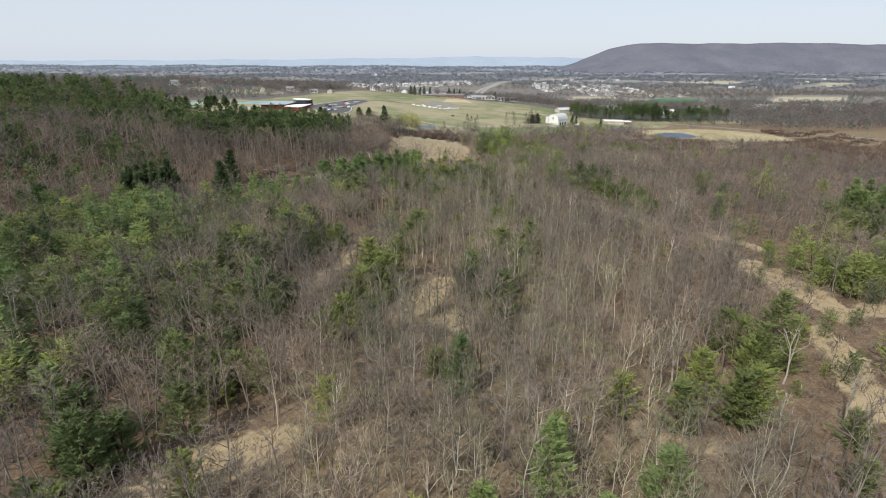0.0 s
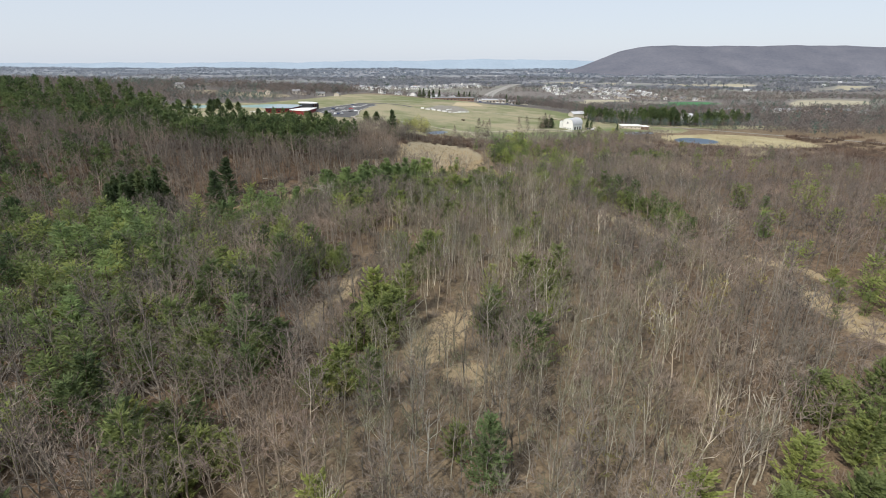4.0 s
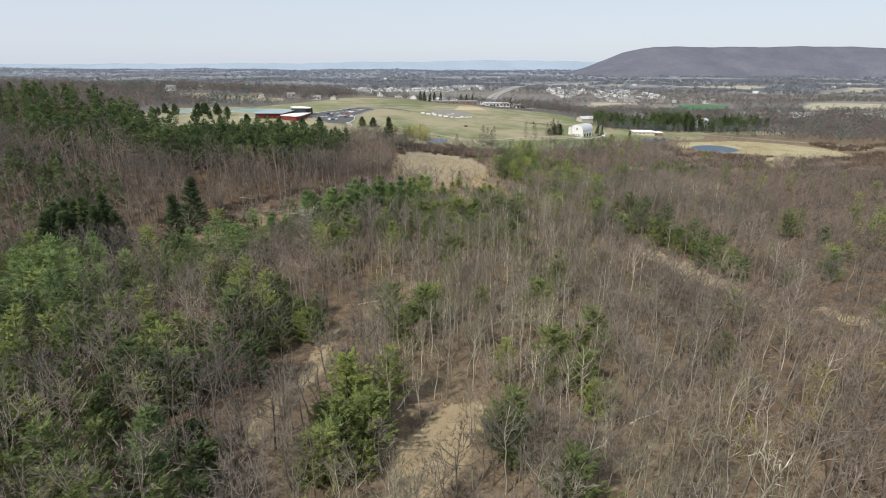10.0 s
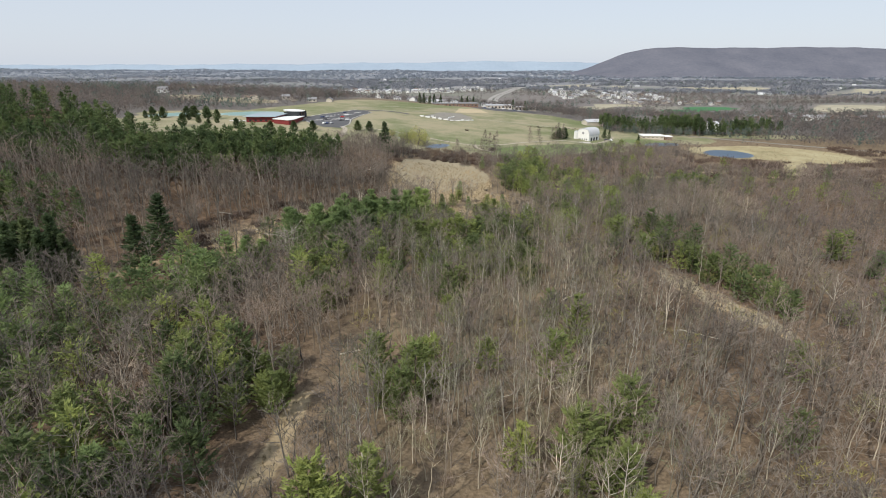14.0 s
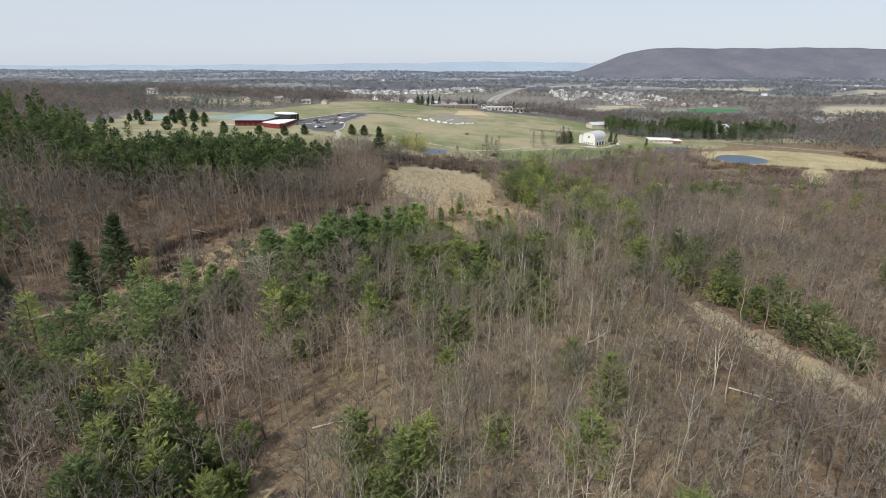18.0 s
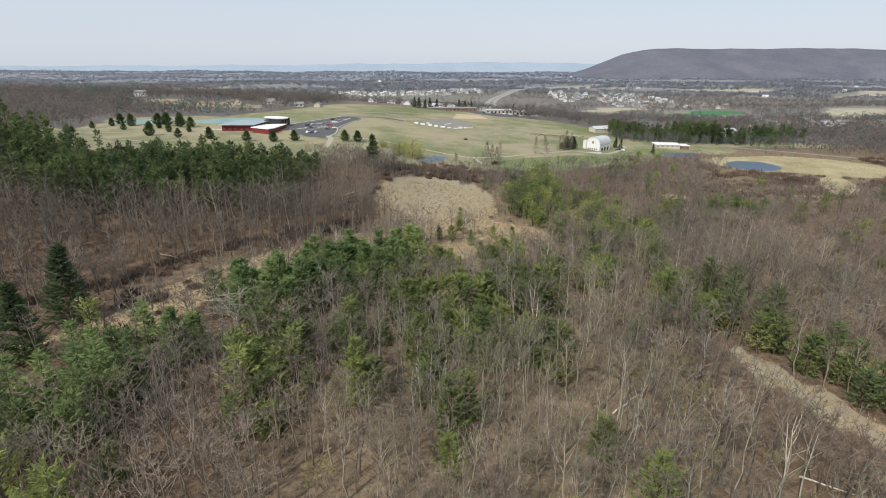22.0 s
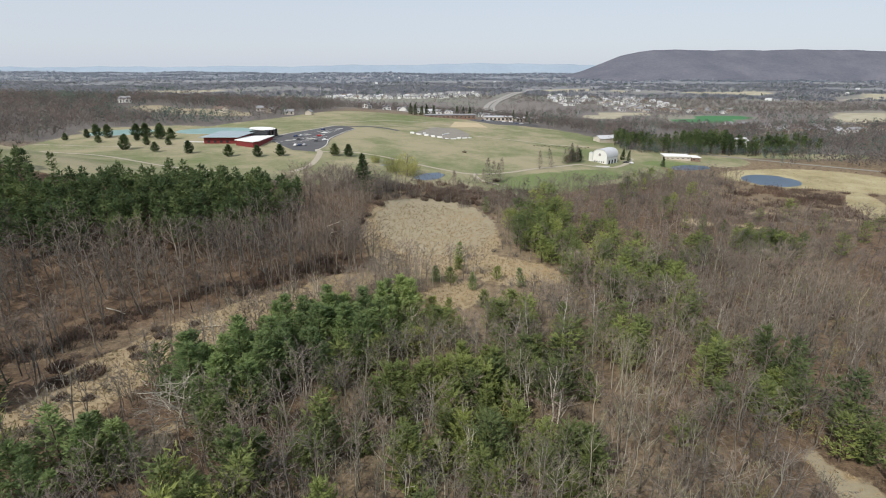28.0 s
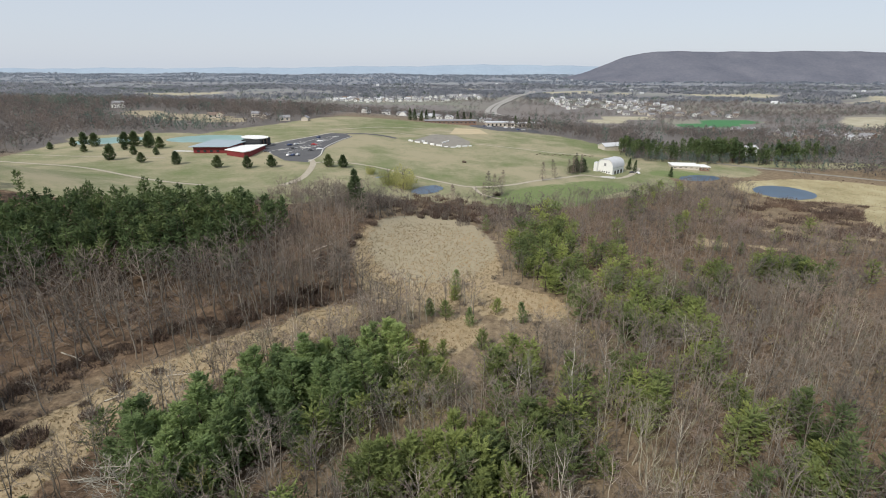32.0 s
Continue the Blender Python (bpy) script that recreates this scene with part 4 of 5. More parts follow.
for x, y, s in ((-3, 321, 0.5), (9.4, 314, 0.45), (26, 316, 0.5), (5.5, 340, 0.55), (21.5, 406, 0.55), (137, 353, 0.6), (120, 384, 0.5), (-70, 241, 0.36), (-77, 235.5, 0.42), (128, 380, 0.4)):
    WHITE_PINE.single(x, y, s, x * 41 % 360, int(y) % 4, "small dark green pine in the dry grass")
for x, y, s in ((2, 318, 0.6), (-8.5, 303, 0.6), (-4, 290, 0.7), (-7.5, 280, 0.7), (12, 300, 0.6), (18, 322, 0.5), (5, 333, 0.6), (1, 296, 0.5), (-13, 311, 0.45)):
    SCRUB_PINE.single(x, y, s, x * 77 % 360, int(y) % 4)
for x, y, s in ((8, 329, 0.8), (9, 322, 0.7), (-20, 318, 1.1), (-16, 322, 1.0), (-24, 316, 0.9), (-10, 318, 0.9), (14, 329, 0.8), (20, 350, 0.6), (28, 345, 0.7), (33, 352, 0.7)):
    THICKET.single(x, y, s, x * 67 % 360, int(y) % 3)
BIRCH.single(9.5, 321, 0.55, 30, 2)
for x, y, s in ((-30, 408, 0.5), (-48, 402, 0.6), (40, 428, 0.55), (-54, 420, 0.5), (50, 420, 0.6), (34, 440, 0.5)):
    BIRCH.single(x, y, s, x * 37 % 360, int(y) % 4)
# russet bushes along the stream
for x, y, s in ((-83, 259, 1.6), (-88, 255, 1.3), (-76, 267, 1.1), (-78, 250, 0.7), (-84, 250, 0.8), (-92, 262, 1.4), (-80, 271, 0.7), (-75.5, 277.5, 1.2), (-79, 281, 0.9), (-70, 284, 0.8),
                (-39, 359, 1.4), (-43, 355, 1.3), (-45, 347, 1.6), (-40, 327, 1.6), (-44, 332, 1.6), (-48, 325, 1.7), (-52, 318, 1.5), (-57, 313, 1.4), (-61, 309, 1.3),
                (-38, 338, 1.2), (-36, 368, 1.2), (-34, 376, 1.1), (-30, 392, 1.2), (-33, 400, 1.2), (33, 470, 1.2), (22, 404, 0.8), (-64, 304, 1.1), (-110, 262, 1.2), (-116, 256, 1.2)):
    BRUSH.single(x, y, s, x * 59 % 360, int(x) % 3)
for i in range(200):
    x = R.uniform(-46, 60)
    y = 441 + 0.06 * x + R.normal() * 6 + (8 if abs(x) < 15 else 0)
    (BRUSH if R.uniform() < 0.55 else THICKET).many(x, y, R.uniform(0.6, 1.3), R.uniform(0, 6.28), i)
for i in range(150):
    t = R.uniform()
    x, y = -112 + 72 * t + R.normal() * 2.5, 260.5 + 70 * t + 5 * math.sin(3 * t) + R.normal() * 2.5
    BRUSH.many(x, y, R.uniform(0.5, 1.2), R.uniform(0, 6.28), i)
# low growth on the bare ridge
for i in range(70):
    t = R.uniform()
    x, y = np.interp(t, (0, 0.4, 0.8, 1), (94, 93, 81, 76)) + R.normal() * 5, 140 - 68 * t + R.normal() * 3
    (THICKET if i % 5 else SCRUB_PINE).many(x, y, R.uniform(0.3, 0.7), R.uniform(0, 6.28), i)
# brush along the track on the right
for i in range(46):
    t, side = R.uniform(-1, 1), R.choice((-1, 1)) * R.uniform(2.6, 5.2)
    x, y = 74.5 - 7.9 * t + 0.956 * side, 209 + 25.8 * t + 0.292 * side
    (THICKET if i % 3 else BRUSH).many(x, y, R.uniform(0.25, 0.6), R.uniform(0, 6.28), i)
# bare hedge trees between the hedge and the ponds
for i in range(320):
    x, y = R.uniform(-84, 60), R.uniform(388, 448)
    if inside(x, y, OPEN) < 0.2:
        THICKET.many(x, y, R.uniform(0.6, 1.3), R.uniform(0, 6.28), i)
for i in range(300):
    x, y = R.uniform(-80, 62), R.uniform(392, 450)
    if inside(x, y, OPEN) < 0.2:
        WOOD.many(x, y, R.uniform(0.45, 0.8), R.uniform(0, 6.28), i)

for kind, name, label, cat in (
        (BIG_TREE, "stream_woods", "tall dark leafless woodland on the slopes", "woods"), (ASPEN, "slender_woods", "slender pale-stemmed leafless trees", "woods"), (MAPLE, "bare_woods", "dense leafless grey-brown woodland", "woods"), (BIRCH, "pale_woods", "pale-barked trees scattered through the woods", "woods"),
        (WHITE_PINE, "pine_stand", "blue-green pine stand", "woods"), (HEMLOCK, "hemlock_stand", "dark olive evergreens among bare trees", "woods"), (SCRUB_PINE, "scrub_pine_stand", "yellow-green scrub pines among bare trees", "woods"),
        (SPRUCE, "spruce_stand", "dark spruces", "woods"), (THICKET, "undergrowth", "bare brown undergrowth", "bushes"),
        (BRUSH, "brushland", "russet brush over open ground", "bushes"), (BUDDING, "budding_trees", "small trees in yellow-green bud", "woods")):
    kind.join(name, label, cat)


# ---- fallen logs ----
def log(x, y, length, girth, turn, label, tilt=2):
    rng = np.random.default_rng(int(abs(x * 7 + y)))
    n = 6
    p = np.column_stack([np.linspace(0, length, n), rng.normal(size=n) * 0.12, np.full(n, girth * 0.8)])
    pieces = [tube(p, girth * np.linspace(1, 0.35, n), 7)]
    for k in range(4):
        a = p[2 + k % 4]
        d = np.array([0.7, rng.choice((-1, 1)) * 0.8, rng.uniform(0.2, 0.9)])
        pieces.append(tube([a, a + d * 0.8, a + d * 1.7 + np.array([0, 0, 0.3])], [girth * 0.4, girth * 0.25, 0.02], 4))
    ob = new("fallen_tree", soup_mesh("fallen_tree", soup(pieces), PALE_BARK))
    ob.matrix_world = pose(x, y, gz(x, y) + 0.05, 0, -tilt, turn)
    tagged(ob, label, "log", "fallen trees")


for x, y, l, g, a in ((-97, 289, 9, 0.2, -28), (-76, 272, 4, 0.22, 35), (-74, 274, 3.5, 0.2, 110), (-67, 282, 7, 0.18, 12), (-48, 356, 11, 0.22, 55), (-46, 352, 9, 0.2, 48),
                      (73, 66, 6, 0.18, -20), (30, 128, 8, 0.18, 30), (-10, 132, 7, 0.16, 70), (20, 168, 8, 0.18, 10), (-24, 176, 7, 0.17, 20), (55, 190, 9, 0.18, -35), (30, 205, 10, 0.2, 40)):
    log(x, y, l, g, a, "bleached fallen tree lying on the ground")


# ---- dry grass ----
def grass():
    """Tufts of last year's grass over the open ground."""
    n = 44000
    x, y = R.uniform(-140, 60, n), R.uniform(225, 430, n)
    x2, y2 = R.uniform(-60, 120, 14000), R.uniform(50, 240, 14000)
    x3, y3 = R.uniform(200, 360, 2500), R.uniform(400, 600, 2500)
    x, y = np.concatenate([x, x2, x3]), np.concatenate([y, y2, y3])
    keep = np.maximum(inside(x, y, OPEN), tan_field(x, y) * (inside(x, y, [p[:5] for p in PONDS], 2) < 0.1)) > R.uniform(0.2, 0.7, len(x)) + 0.5 * (R.uniform(size=len(x)) < 0.85) * inside(x, y, ((-3, 385, 40, 27, 88),))
    x, y = x[keep], y[keep]
    z = land(x, y)
    a = np.repeat(np.column_stack([x, y, z]), 4, 0) + R.normal(size=(4 * len(x), 3)) * (0.25, 0.25, 0.02)
    h = R.uniform(0.25, 0.75, (len(a), 1))
    b = a + np.column_stack([R.normal(size=len(a)) * 0.35, R.normal(size=len(a)) * 0.35, np.ones(len(a))]) * h
    v, f = blades(a, b, R.uniform(0.14, 0.3, len(a)), R)
    me = fill(bpy.data.meshes.new("dry_grass"), v, f, GRASS, [("tone", np.repeat(np.repeat(R.uniform(0, 1, len(x)), 4), 3))])
    tagged(new("dry_grass", me), "matted straw-coloured grass of last year", "grass", kind="stuff")


grass()


# ---- ponds ----
def water(name, color, rough, spec):
    m = Mat(name, rough, spec)
    m.color(m.ramp(m.noise(0.08, 4), [(0.35, color), (0.7, tuple(c * 1.25 for c in color))]))
    return m.bump(m.noise(1.5, 3), 0.15, 0.05).m


# blue base colour stands in for sky mirrored by the ripples
BLUE_WATER = water("blue pond water", (0.035, 0.07, 0.115), 0.3, 0.3)
TEAL_WATER = water("milky teal pond water", (0.19, 0.31, 0.29), 0.35, 0.35)
for i, (cx, cy, a, b, turn, level) in enumerate(PONDS):
    bm = bmesh.new()
    ring = []
    for k in range(64):
        t = k * 2 * math.pi / 64
        r = 1.06 + 0.04 * math.sin(3 * t + i) + 0.03 * math.sin(7 * t + 2 * i)
        ring.append(bm.verts.new((cx + a * r * math.cos(t) * math.cos(radians(turn)) - b * r * math.sin(t) * math.sin(radians(turn)),
                                  cy + a * r * math.cos(t) * math.sin(radians(turn)) + b * r * math.sin(t) * math.cos(radians(turn)), level)))
    bm.faces.new(ring)
    milky = level > 12
    tagged(part("pond", bm, TEAL_WATER if milky else BLUE_WATER),
           "milky teal pond behind the park building" if milky else "blue pond with a bare earth bank", "pond", "ponds")

# ---- ways ----
ASPHALT = speckle("asphalt", (0.085, 0.085, 0.09), (0.125, 0.125, 0.13), 0.15)
CONCRETE = speckle("pale concrete", (0.46, 0.45, 0.42), (0.58, 0.57, 0.53), 0.3)
GRAVEL = speckle("pale gravel", (0.33, 0.29, 0.23), (0.44, 0.40, 0.32), 0.4)
EARTH = speckle("bare earth lot", (0.20, 0.187, 0.165), (0.28, 0.262, 0.225), 0.15)
ROAD = speckle("old road concrete", (0.29, 0.28, 0.26), (0.36, 0.345, 0.32), 0.1)
draped("parking_lot", ((-122, 546), (-106, 524), (-90, 521), (-86, 545), (-89, 575), (-84, 610), (-78, 632), (-88, 648), (-100, 646), (-116, 618), (-134, 590), (-138, 570)),
       ASPHALT, 0.12, "curved asphalt parking lot of the park", "parking lot")
way("parking_road", ((-86, 646), (-72, 652), (-55, 650), (-40, 640)), 5, ASPHALT, 0.14, "asphalt drive leaving the parking lot", "road")
for pts, w in ((((-300, 514), (-240, 494), (-191, 471), (-160, 459), (-130, 452)), 3.0), (((-90, 530), (-85, 515), (-83, 480), (-90, 458)), 4.0),
               (((-88, 520), (-70, 527), (-46, 521), (-22, 506), (3, 491), (20, 485), (43, 495), (60, 509), (84, 528), (104, 548)), 2.6), (((20, 485), (24, 470), (34, 462)), 2.4),
               (((-135, 578), (-128, 600), (-112, 625), (-98, 652)), 1.6)):
    way("path", pts, w, GRAVEL, 0.15, "pale gravel path over the mown park", "path")
for pts, w in ((((-70, 655), (-48, 672), (-24, 668), (0, 688), (12, 694)), 1.6), (((-104, 664), (-64, 700), (-24, 714), (16, 706)), 2.0), (((-300, 540), (-240, 531), (-190, 530)), 1.5), (((30, 640), (60, 632), (100, 622), (130, 628)), 2.2)):
    way("dirt_track", pts, w, GRAVEL, 0.12, "faint dirt track worn into the mown grass", "path")
way("farm_lane", ((104, 548), (128, 548), (146, 566), (160, 590)), 3.5, GRAVEL, 0.12, "gravel yard lane by the barn", "path")
draped("garden_lot", ((-26, 634), (-8, 682), (14, 684), (26, 650), (24, 628), (4, 612)), EARTH, 0.1, "grey bare garden lot in the park", "lot")
draped("sand_field", ((8, 690), (14, 736), (40, 740), (48, 705)), speckle("sandy field", (0.42, 0.34, 0.22), (0.5, 0.42, 0.28), 0.1), 0.12, "tan sandy field in the park", "field")
draped("school_lot", ((30, 760), (36, 800), (100, 790), (110, 740), (60, 735)), ASPHALT, 0.15, "asphalt lot beside the long brick building", "parking lot")
for k, off in enumerate((-7, 7)):
    pts = [(250, 850), (180, 930), (128, 1010), (100, 1110), (95, 1219), (118, 1350), (160, 1475), (225, 1700), (290, 1960), (330, 2150)]
    way("highway", [(x + off, y + off * 0.4) for x, y in pts], 10, ROAD, 1.2 + 0.1 * k, "pale divided highway curving through the valley", "road")
way("farm_road", ((225, 644), (262, 616), (300, 592), (345, 564), (400, 532), (480, 486)), 5, EARTH, 0.15, "grey road along the pale field", "road")

# ---- buildings ----
WHITE_PAINT = speckle("white paint", (0.70, 0.70, 0.68), (0.80, 0.80, 0.78), 0.3, 0.6, 0.3)
RED_WALL = speckle("barn-red boards", (0.165, 0.03, 0.032), (0.225, 0.042, 0.043), 0.3, 0.7)
METAL_ROOF = speckle("grey-blue metal roof", (0.26, 0.32, 0.36), (0.33, 0.40, 0.43), 0.2, 0.45, 0.5)
GREY_ROOF = speckle("grey shingle roof", (0.22, 0.22, 0.23), (0.30, 0.30, 0.31), 0.3)
PALE_ROOF = speckle("pale grey metal roof", (0.46, 0.47, 0.49), (0.56, 0.57, 0.59), 0.3, 0.5, 0.5)
WHITE_ROOF = speckle("white membrane roof", (0.72, 0.72, 0.70), (0.82, 0.82, 0.80), 0.2, 0.7)
DARK_GLASS = speckle("dark window glass", (0.02, 0.025, 0.03), (0.035, 0.04, 0.045), 0.5, 0.15, 0.5)
BRICK_WALL = speckle("brown brick", (0.20, 0.125, 0.095), (0.27, 0.175, 0.135), 0.4)
TAN_WALL = speckle("tan siding", (0.50, 0.45, 0.38), (0.58, 0.53, 0.46), 0.3)
BROWN_ROOF = speckle("brown shingle roof", (0.16, 0.12, 0.10), (0.22, 0.17, 0.14), 0.3)


def block(bm, x0, x1, y0, y1, z0, z1):
    v = [bm.verts.new(p) for p in ((x0, y0, z0), (x1, y0, z0), (x1, y1, z0), (x0, y1, z0), (x0, y0, z1), (x1, y0, z1), (x1, y1, z1), (x0, y1, z1))]
    for f in ((0, 3, 2, 1), (4, 5, 6, 7), (0, 1, 5, 4), (1, 2, 6, 5), (2, 3, 7, 6), (3, 0, 4, 7)):
        bm.faces.new([v[k] for k in f])


def box(x0, x1, y0, y1, z0, z1):
    bm = bmesh.new()
    block(bm, x0, x1, y0, y1, z0, z1)
    return bm


def slab(outline, z0, z1):
    """An upright prism over an outline; z1 may be a list."""
    bm = bmesh.new()
    tops = z1 if isinstance(z1, (list, tuple)) else [z1] * len(outline)
    lows = z0 if isinstance(z0, (list, tuple)) else [z0] * len(outline)
    a = [bm.verts.new((*p, z)) for p, z in zip(outline, lows)]
    b = [bm.verts.new((*p, z)) for p, z in zip(outline, tops)]
    bm.faces.new(a[::-1])
    bm.faces.new(b)
    n = len(outline)
    for i in range(n):
        bm.faces.new((a[i], a[(i + 1) % n], b[(i + 1) % n], b[i]))
    bmesh.ops.recalc_face_normals(bm, faces=bm.faces[:])
    return bm


def gable(w, d, h, rise, over=0.5, thick=0.25):
    """A pitched roof with eaves, ridge along x."""
    bm = bmesh.new()
    prof = [(-d / 2 - over, h - over * rise / (d / 2)), (0, h + rise), (d / 2 + over, h - over * rise / (d / 2))]
    prof += [(y, z + thick) for y, z in prof[::-1]]
    ends = [[bm.verts.new((x, y, z)) for y, z in prof] for x in (-w / 2 - over, w / 2 + over)]
    n = len(prof)
    for i in range(n):
        bm.faces.new((ends[0][i], ends[0][(i + 1) % n], ends[1][(i + 1) % n], ends[1][i]))
    for e in ends:
        bm.faces.new((e[0], e[1], e[4], e[5]))
        bm.faces.new((e[1], e[2], e[3], e[4]))
    bmesh.ops.recalc_face_normals(bm, faces=bm.faces[:])
    return bm


def gable_wall(w, d, h, rise):
    bm = bmesh.new()
    prof = [(-d / 2, -1.5), (-d / 2, h), (0, h + rise), (d / 2, h), (d / 2, -1.5)]
    ends = [[bm.verts.new((x, y, z)) for y, z in prof] for x in (-w / 2, w / 2)]
    for i in range(5):
        bm.faces.new((ends[0][i], ends[0][(i + 1) % 5], ends[1][(i + 1) % 5], ends[1][i]))
    for e in ends:
        bm.faces.new(e)
    bmesh.ops.recalc_face_normals(bm, faces=bm.faces[:])
    return bm


def thing(name, x, y, turn, label, category, group="", lift=0.0):
    ob = new(name)
    ob.matrix_world = pose(x, y, gz(x, y) + lift, 0, 0, turn)
    return tagged(ob, label, category, group)


def barn():
    b = thing("barn", 130.6, 570.7, 44, "white barn with a high arched grey roof", "barn")
    w, d, eave, top = 17.0, 13.0, 4.2, 10.6
    arc = [(-d / 2 * math.cos(t) ** 0.75, eave + (top - eave) * math.sin(t) ** 0.9) for t in [k * math.pi / 2 / 9 for k in range(9)]] + [(0, top)]
    arc = arc + [(-y, z) for y, z in arc[-2::-1]]
    bm = bmesh.new()
    prof = [(-d / 2, -2.0)] + arc + [(d / 2, -2.0)]
    ends = [[bm.verts.new((x, y, z)) for y, z in prof] for x in (-w / 2, w / 2)]
    for i in range(len(prof)):
        bm.faces.new((ends[0][i], ends[0][(i + 1) % len(prof)], ends[1][(i + 1) % len(prof)], ends[1][i]))
    for e in ends:
        bm.faces.new(e)
    bmesh.ops.recalc_face_normals(bm, faces=bm.faces[:])
    part("wall", bm, WHITE_PAINT, b)
    bm = bmesh.new()
    outer = [(y * 1.05, z + 0.22) for y, z in arc]
    rows = [[bm.verts.new((x, y, z)) for y, z in arc[:1] + outer + arc[-1:]] for x in (-w / 2 - 0.35, w / 2 + 0.35)]
    n = len(rows[0])
    for i in range(n - 1):
        bm.faces.new((rows[0][i], rows[0][i + 1], rows[1][i + 1], rows[1][i]))
    inner = [[bm.verts.new((x, y * 1.01, z + 0.05)) for y, z in arc] for x in (-w / 2 - 0.35, w / 2 + 0.35)]
    for e in (0, 1):
        for i in range(len(arc) - 1):
            bm.faces.new((rows[e][i + 1], rows[e][i + 2], inner[e][i + 1], inner[e][i]))
    bmesh.ops.recalc_face_normals(bm, faces=bm.faces[:])
    part("roof", bm, PALE_ROOF, b, "grey arched metal roof")
    # dark panels stand for the shade inside the open doorways
    for k in range(3):
        part("door", box(-5.5 + 4.6 * k, -3.2 + 4.6 * k, -d / 2 - 0.08, -d / 2 + 0.1, -1.0, 2.4), DARK_GLASS, b, "dark open stable door")
    for k in range(5):
        part("window", box(-w / 2 - 0.08, -w / 2 + 0.1, -4.2 + 1.9 * k, -3.4 + 1.9 * k, 0.6, 1.7), DARK_GLASS, b, "small dark window")
    part("loft_door", box(-w / 2 - 0.08, -w / 2 + 0.1, -0.9, 0.9, 5.6, 7.6), GREY_ROOF, b)
    s = thing("silo", 119.0, 569.5, 0, "white masonry silo beside the barn", "silo")
    bm = bmesh.new()
    bmesh.ops.create_cone(bm, cap_ends=True, segments=20, radius1=1.7, radius2=1.7, depth=8.0, matrix=Matrix.Translation((0, 0, 2.45)))
    part("body", bm, WHITE_PAINT, s)
    bm = bmesh.new()
    bmesh.ops.create_cone(bm, cap_ends=True, segments=20, radius1=1.8, radius2=0.3, depth=0.9, matrix=Matrix.Translation((0, 0, 6.9)))
    part("cap", bm, PALE_ROOF, s)
    tagged(part("slab", slab([(113, 547), (126, 545), (128, 549), (115, 551)], [gz(120, 548) - 0.6] * 4, gz(120, 548) + 0.35), CONCRETE), "pale concrete slab in front of the barn", "slab")
    shed = thing("shed", 160, 668, 20, "grey-roofed farm shed behind the barn", "shed")
    part("wall", gable_wall(20, 11, 4, 2.4), TAN_WALL, shed)
    part("roof", gable(20, 11, 4, 2.4), PALE_ROOF, shed)


def park_building():
    b = thing("park_building", -150, 548, 0, "low barn-red park building with blue-grey and white roofs", "building")
    lo = -2.0

    def at(points):
        return [(x + 150, y - 548) for x, y in points]

    wing = at([(-178, 547), (-153, 548), (-149, 566), (-174, 570)])
    part("wall", slab(wing, lo, 4.6), RED_WALL, b, "long red board wall")
    roof = at([(-180.5, 545), (-152, 546), (-146, 569), (-174, 574)])
    part("roof", slab(roof, [4.65, 4.65, 6.0, 6.0], [5.0, 5.0, 6.35, 6.35]), METAL_ROOF, b, "sloping blue-grey metal roof")
    for k in range(4):
        part("window", box(-25.5 + 4.6 * k, -23.6 + 4.6 * k, -1.04 + 0.04 * k * 4.6, -0.7 + 0.04 * k * 4.6, 0.8, 2.3), DARK_GLASS, b, "dark window")
    part("wall", slab(at([(-152, 541), (-136, 531.5), (-134, 536), (-132.5, 566), (-150, 562)]), lo, 3.3), RED_WALL, b, "red wall of the entrance wing")
    part("roof", slab(at([(-153, 541), (-136.2, 530.6), (-133, 535.4), (-131.5, 567), (-150.5, 563)]), 3.35, 3.8), WHITE_ROOF, b, "flat white roof")
    part("wall", slab(at([(-150, 566), (-137, 569), (-134, 584), (-148, 586)]), lo, 6.9), DARK_GLASS, b, "dark glazed hall under the canopy")
    bm = bmesh.new()
    bmesh.ops.create_cone(bm, cap_ends=True, segments=40, radius1=9.4, radius2=10.0, depth=0.6, matrix=Matrix.Translation((6.5, 29, 7.6)) @ Matrix.Rotation(0.05, 4, "Y"))
    part("canopy", bm, WHITE_ROOF, b, "round white canopy roof")
    for k in range(5):
        a = -1.6 + 0.55 * k
        bm = bmesh.new()
        bmesh.ops.create_cone(bm, cap_ends=True, segments=8, radius1=0.35, radius2=0.35, depth=9.6, matrix=Matrix.Translation((6.5 + 8.8 * math.cos(a), 29 + 8.8 * math.sin(a), 2.7)))
        part("column", bm, BRICK_WALL, b)
    tagged(part("terrace", slab([(-196, 553), (-179, 551), (-179, 555), (-196, 557)], gz(-188, 554) - 0.8, gz(-188, 554) + 0.4), CONCRETE), "pale terrace beside the red wing", "terrace")


barn()
park_building()


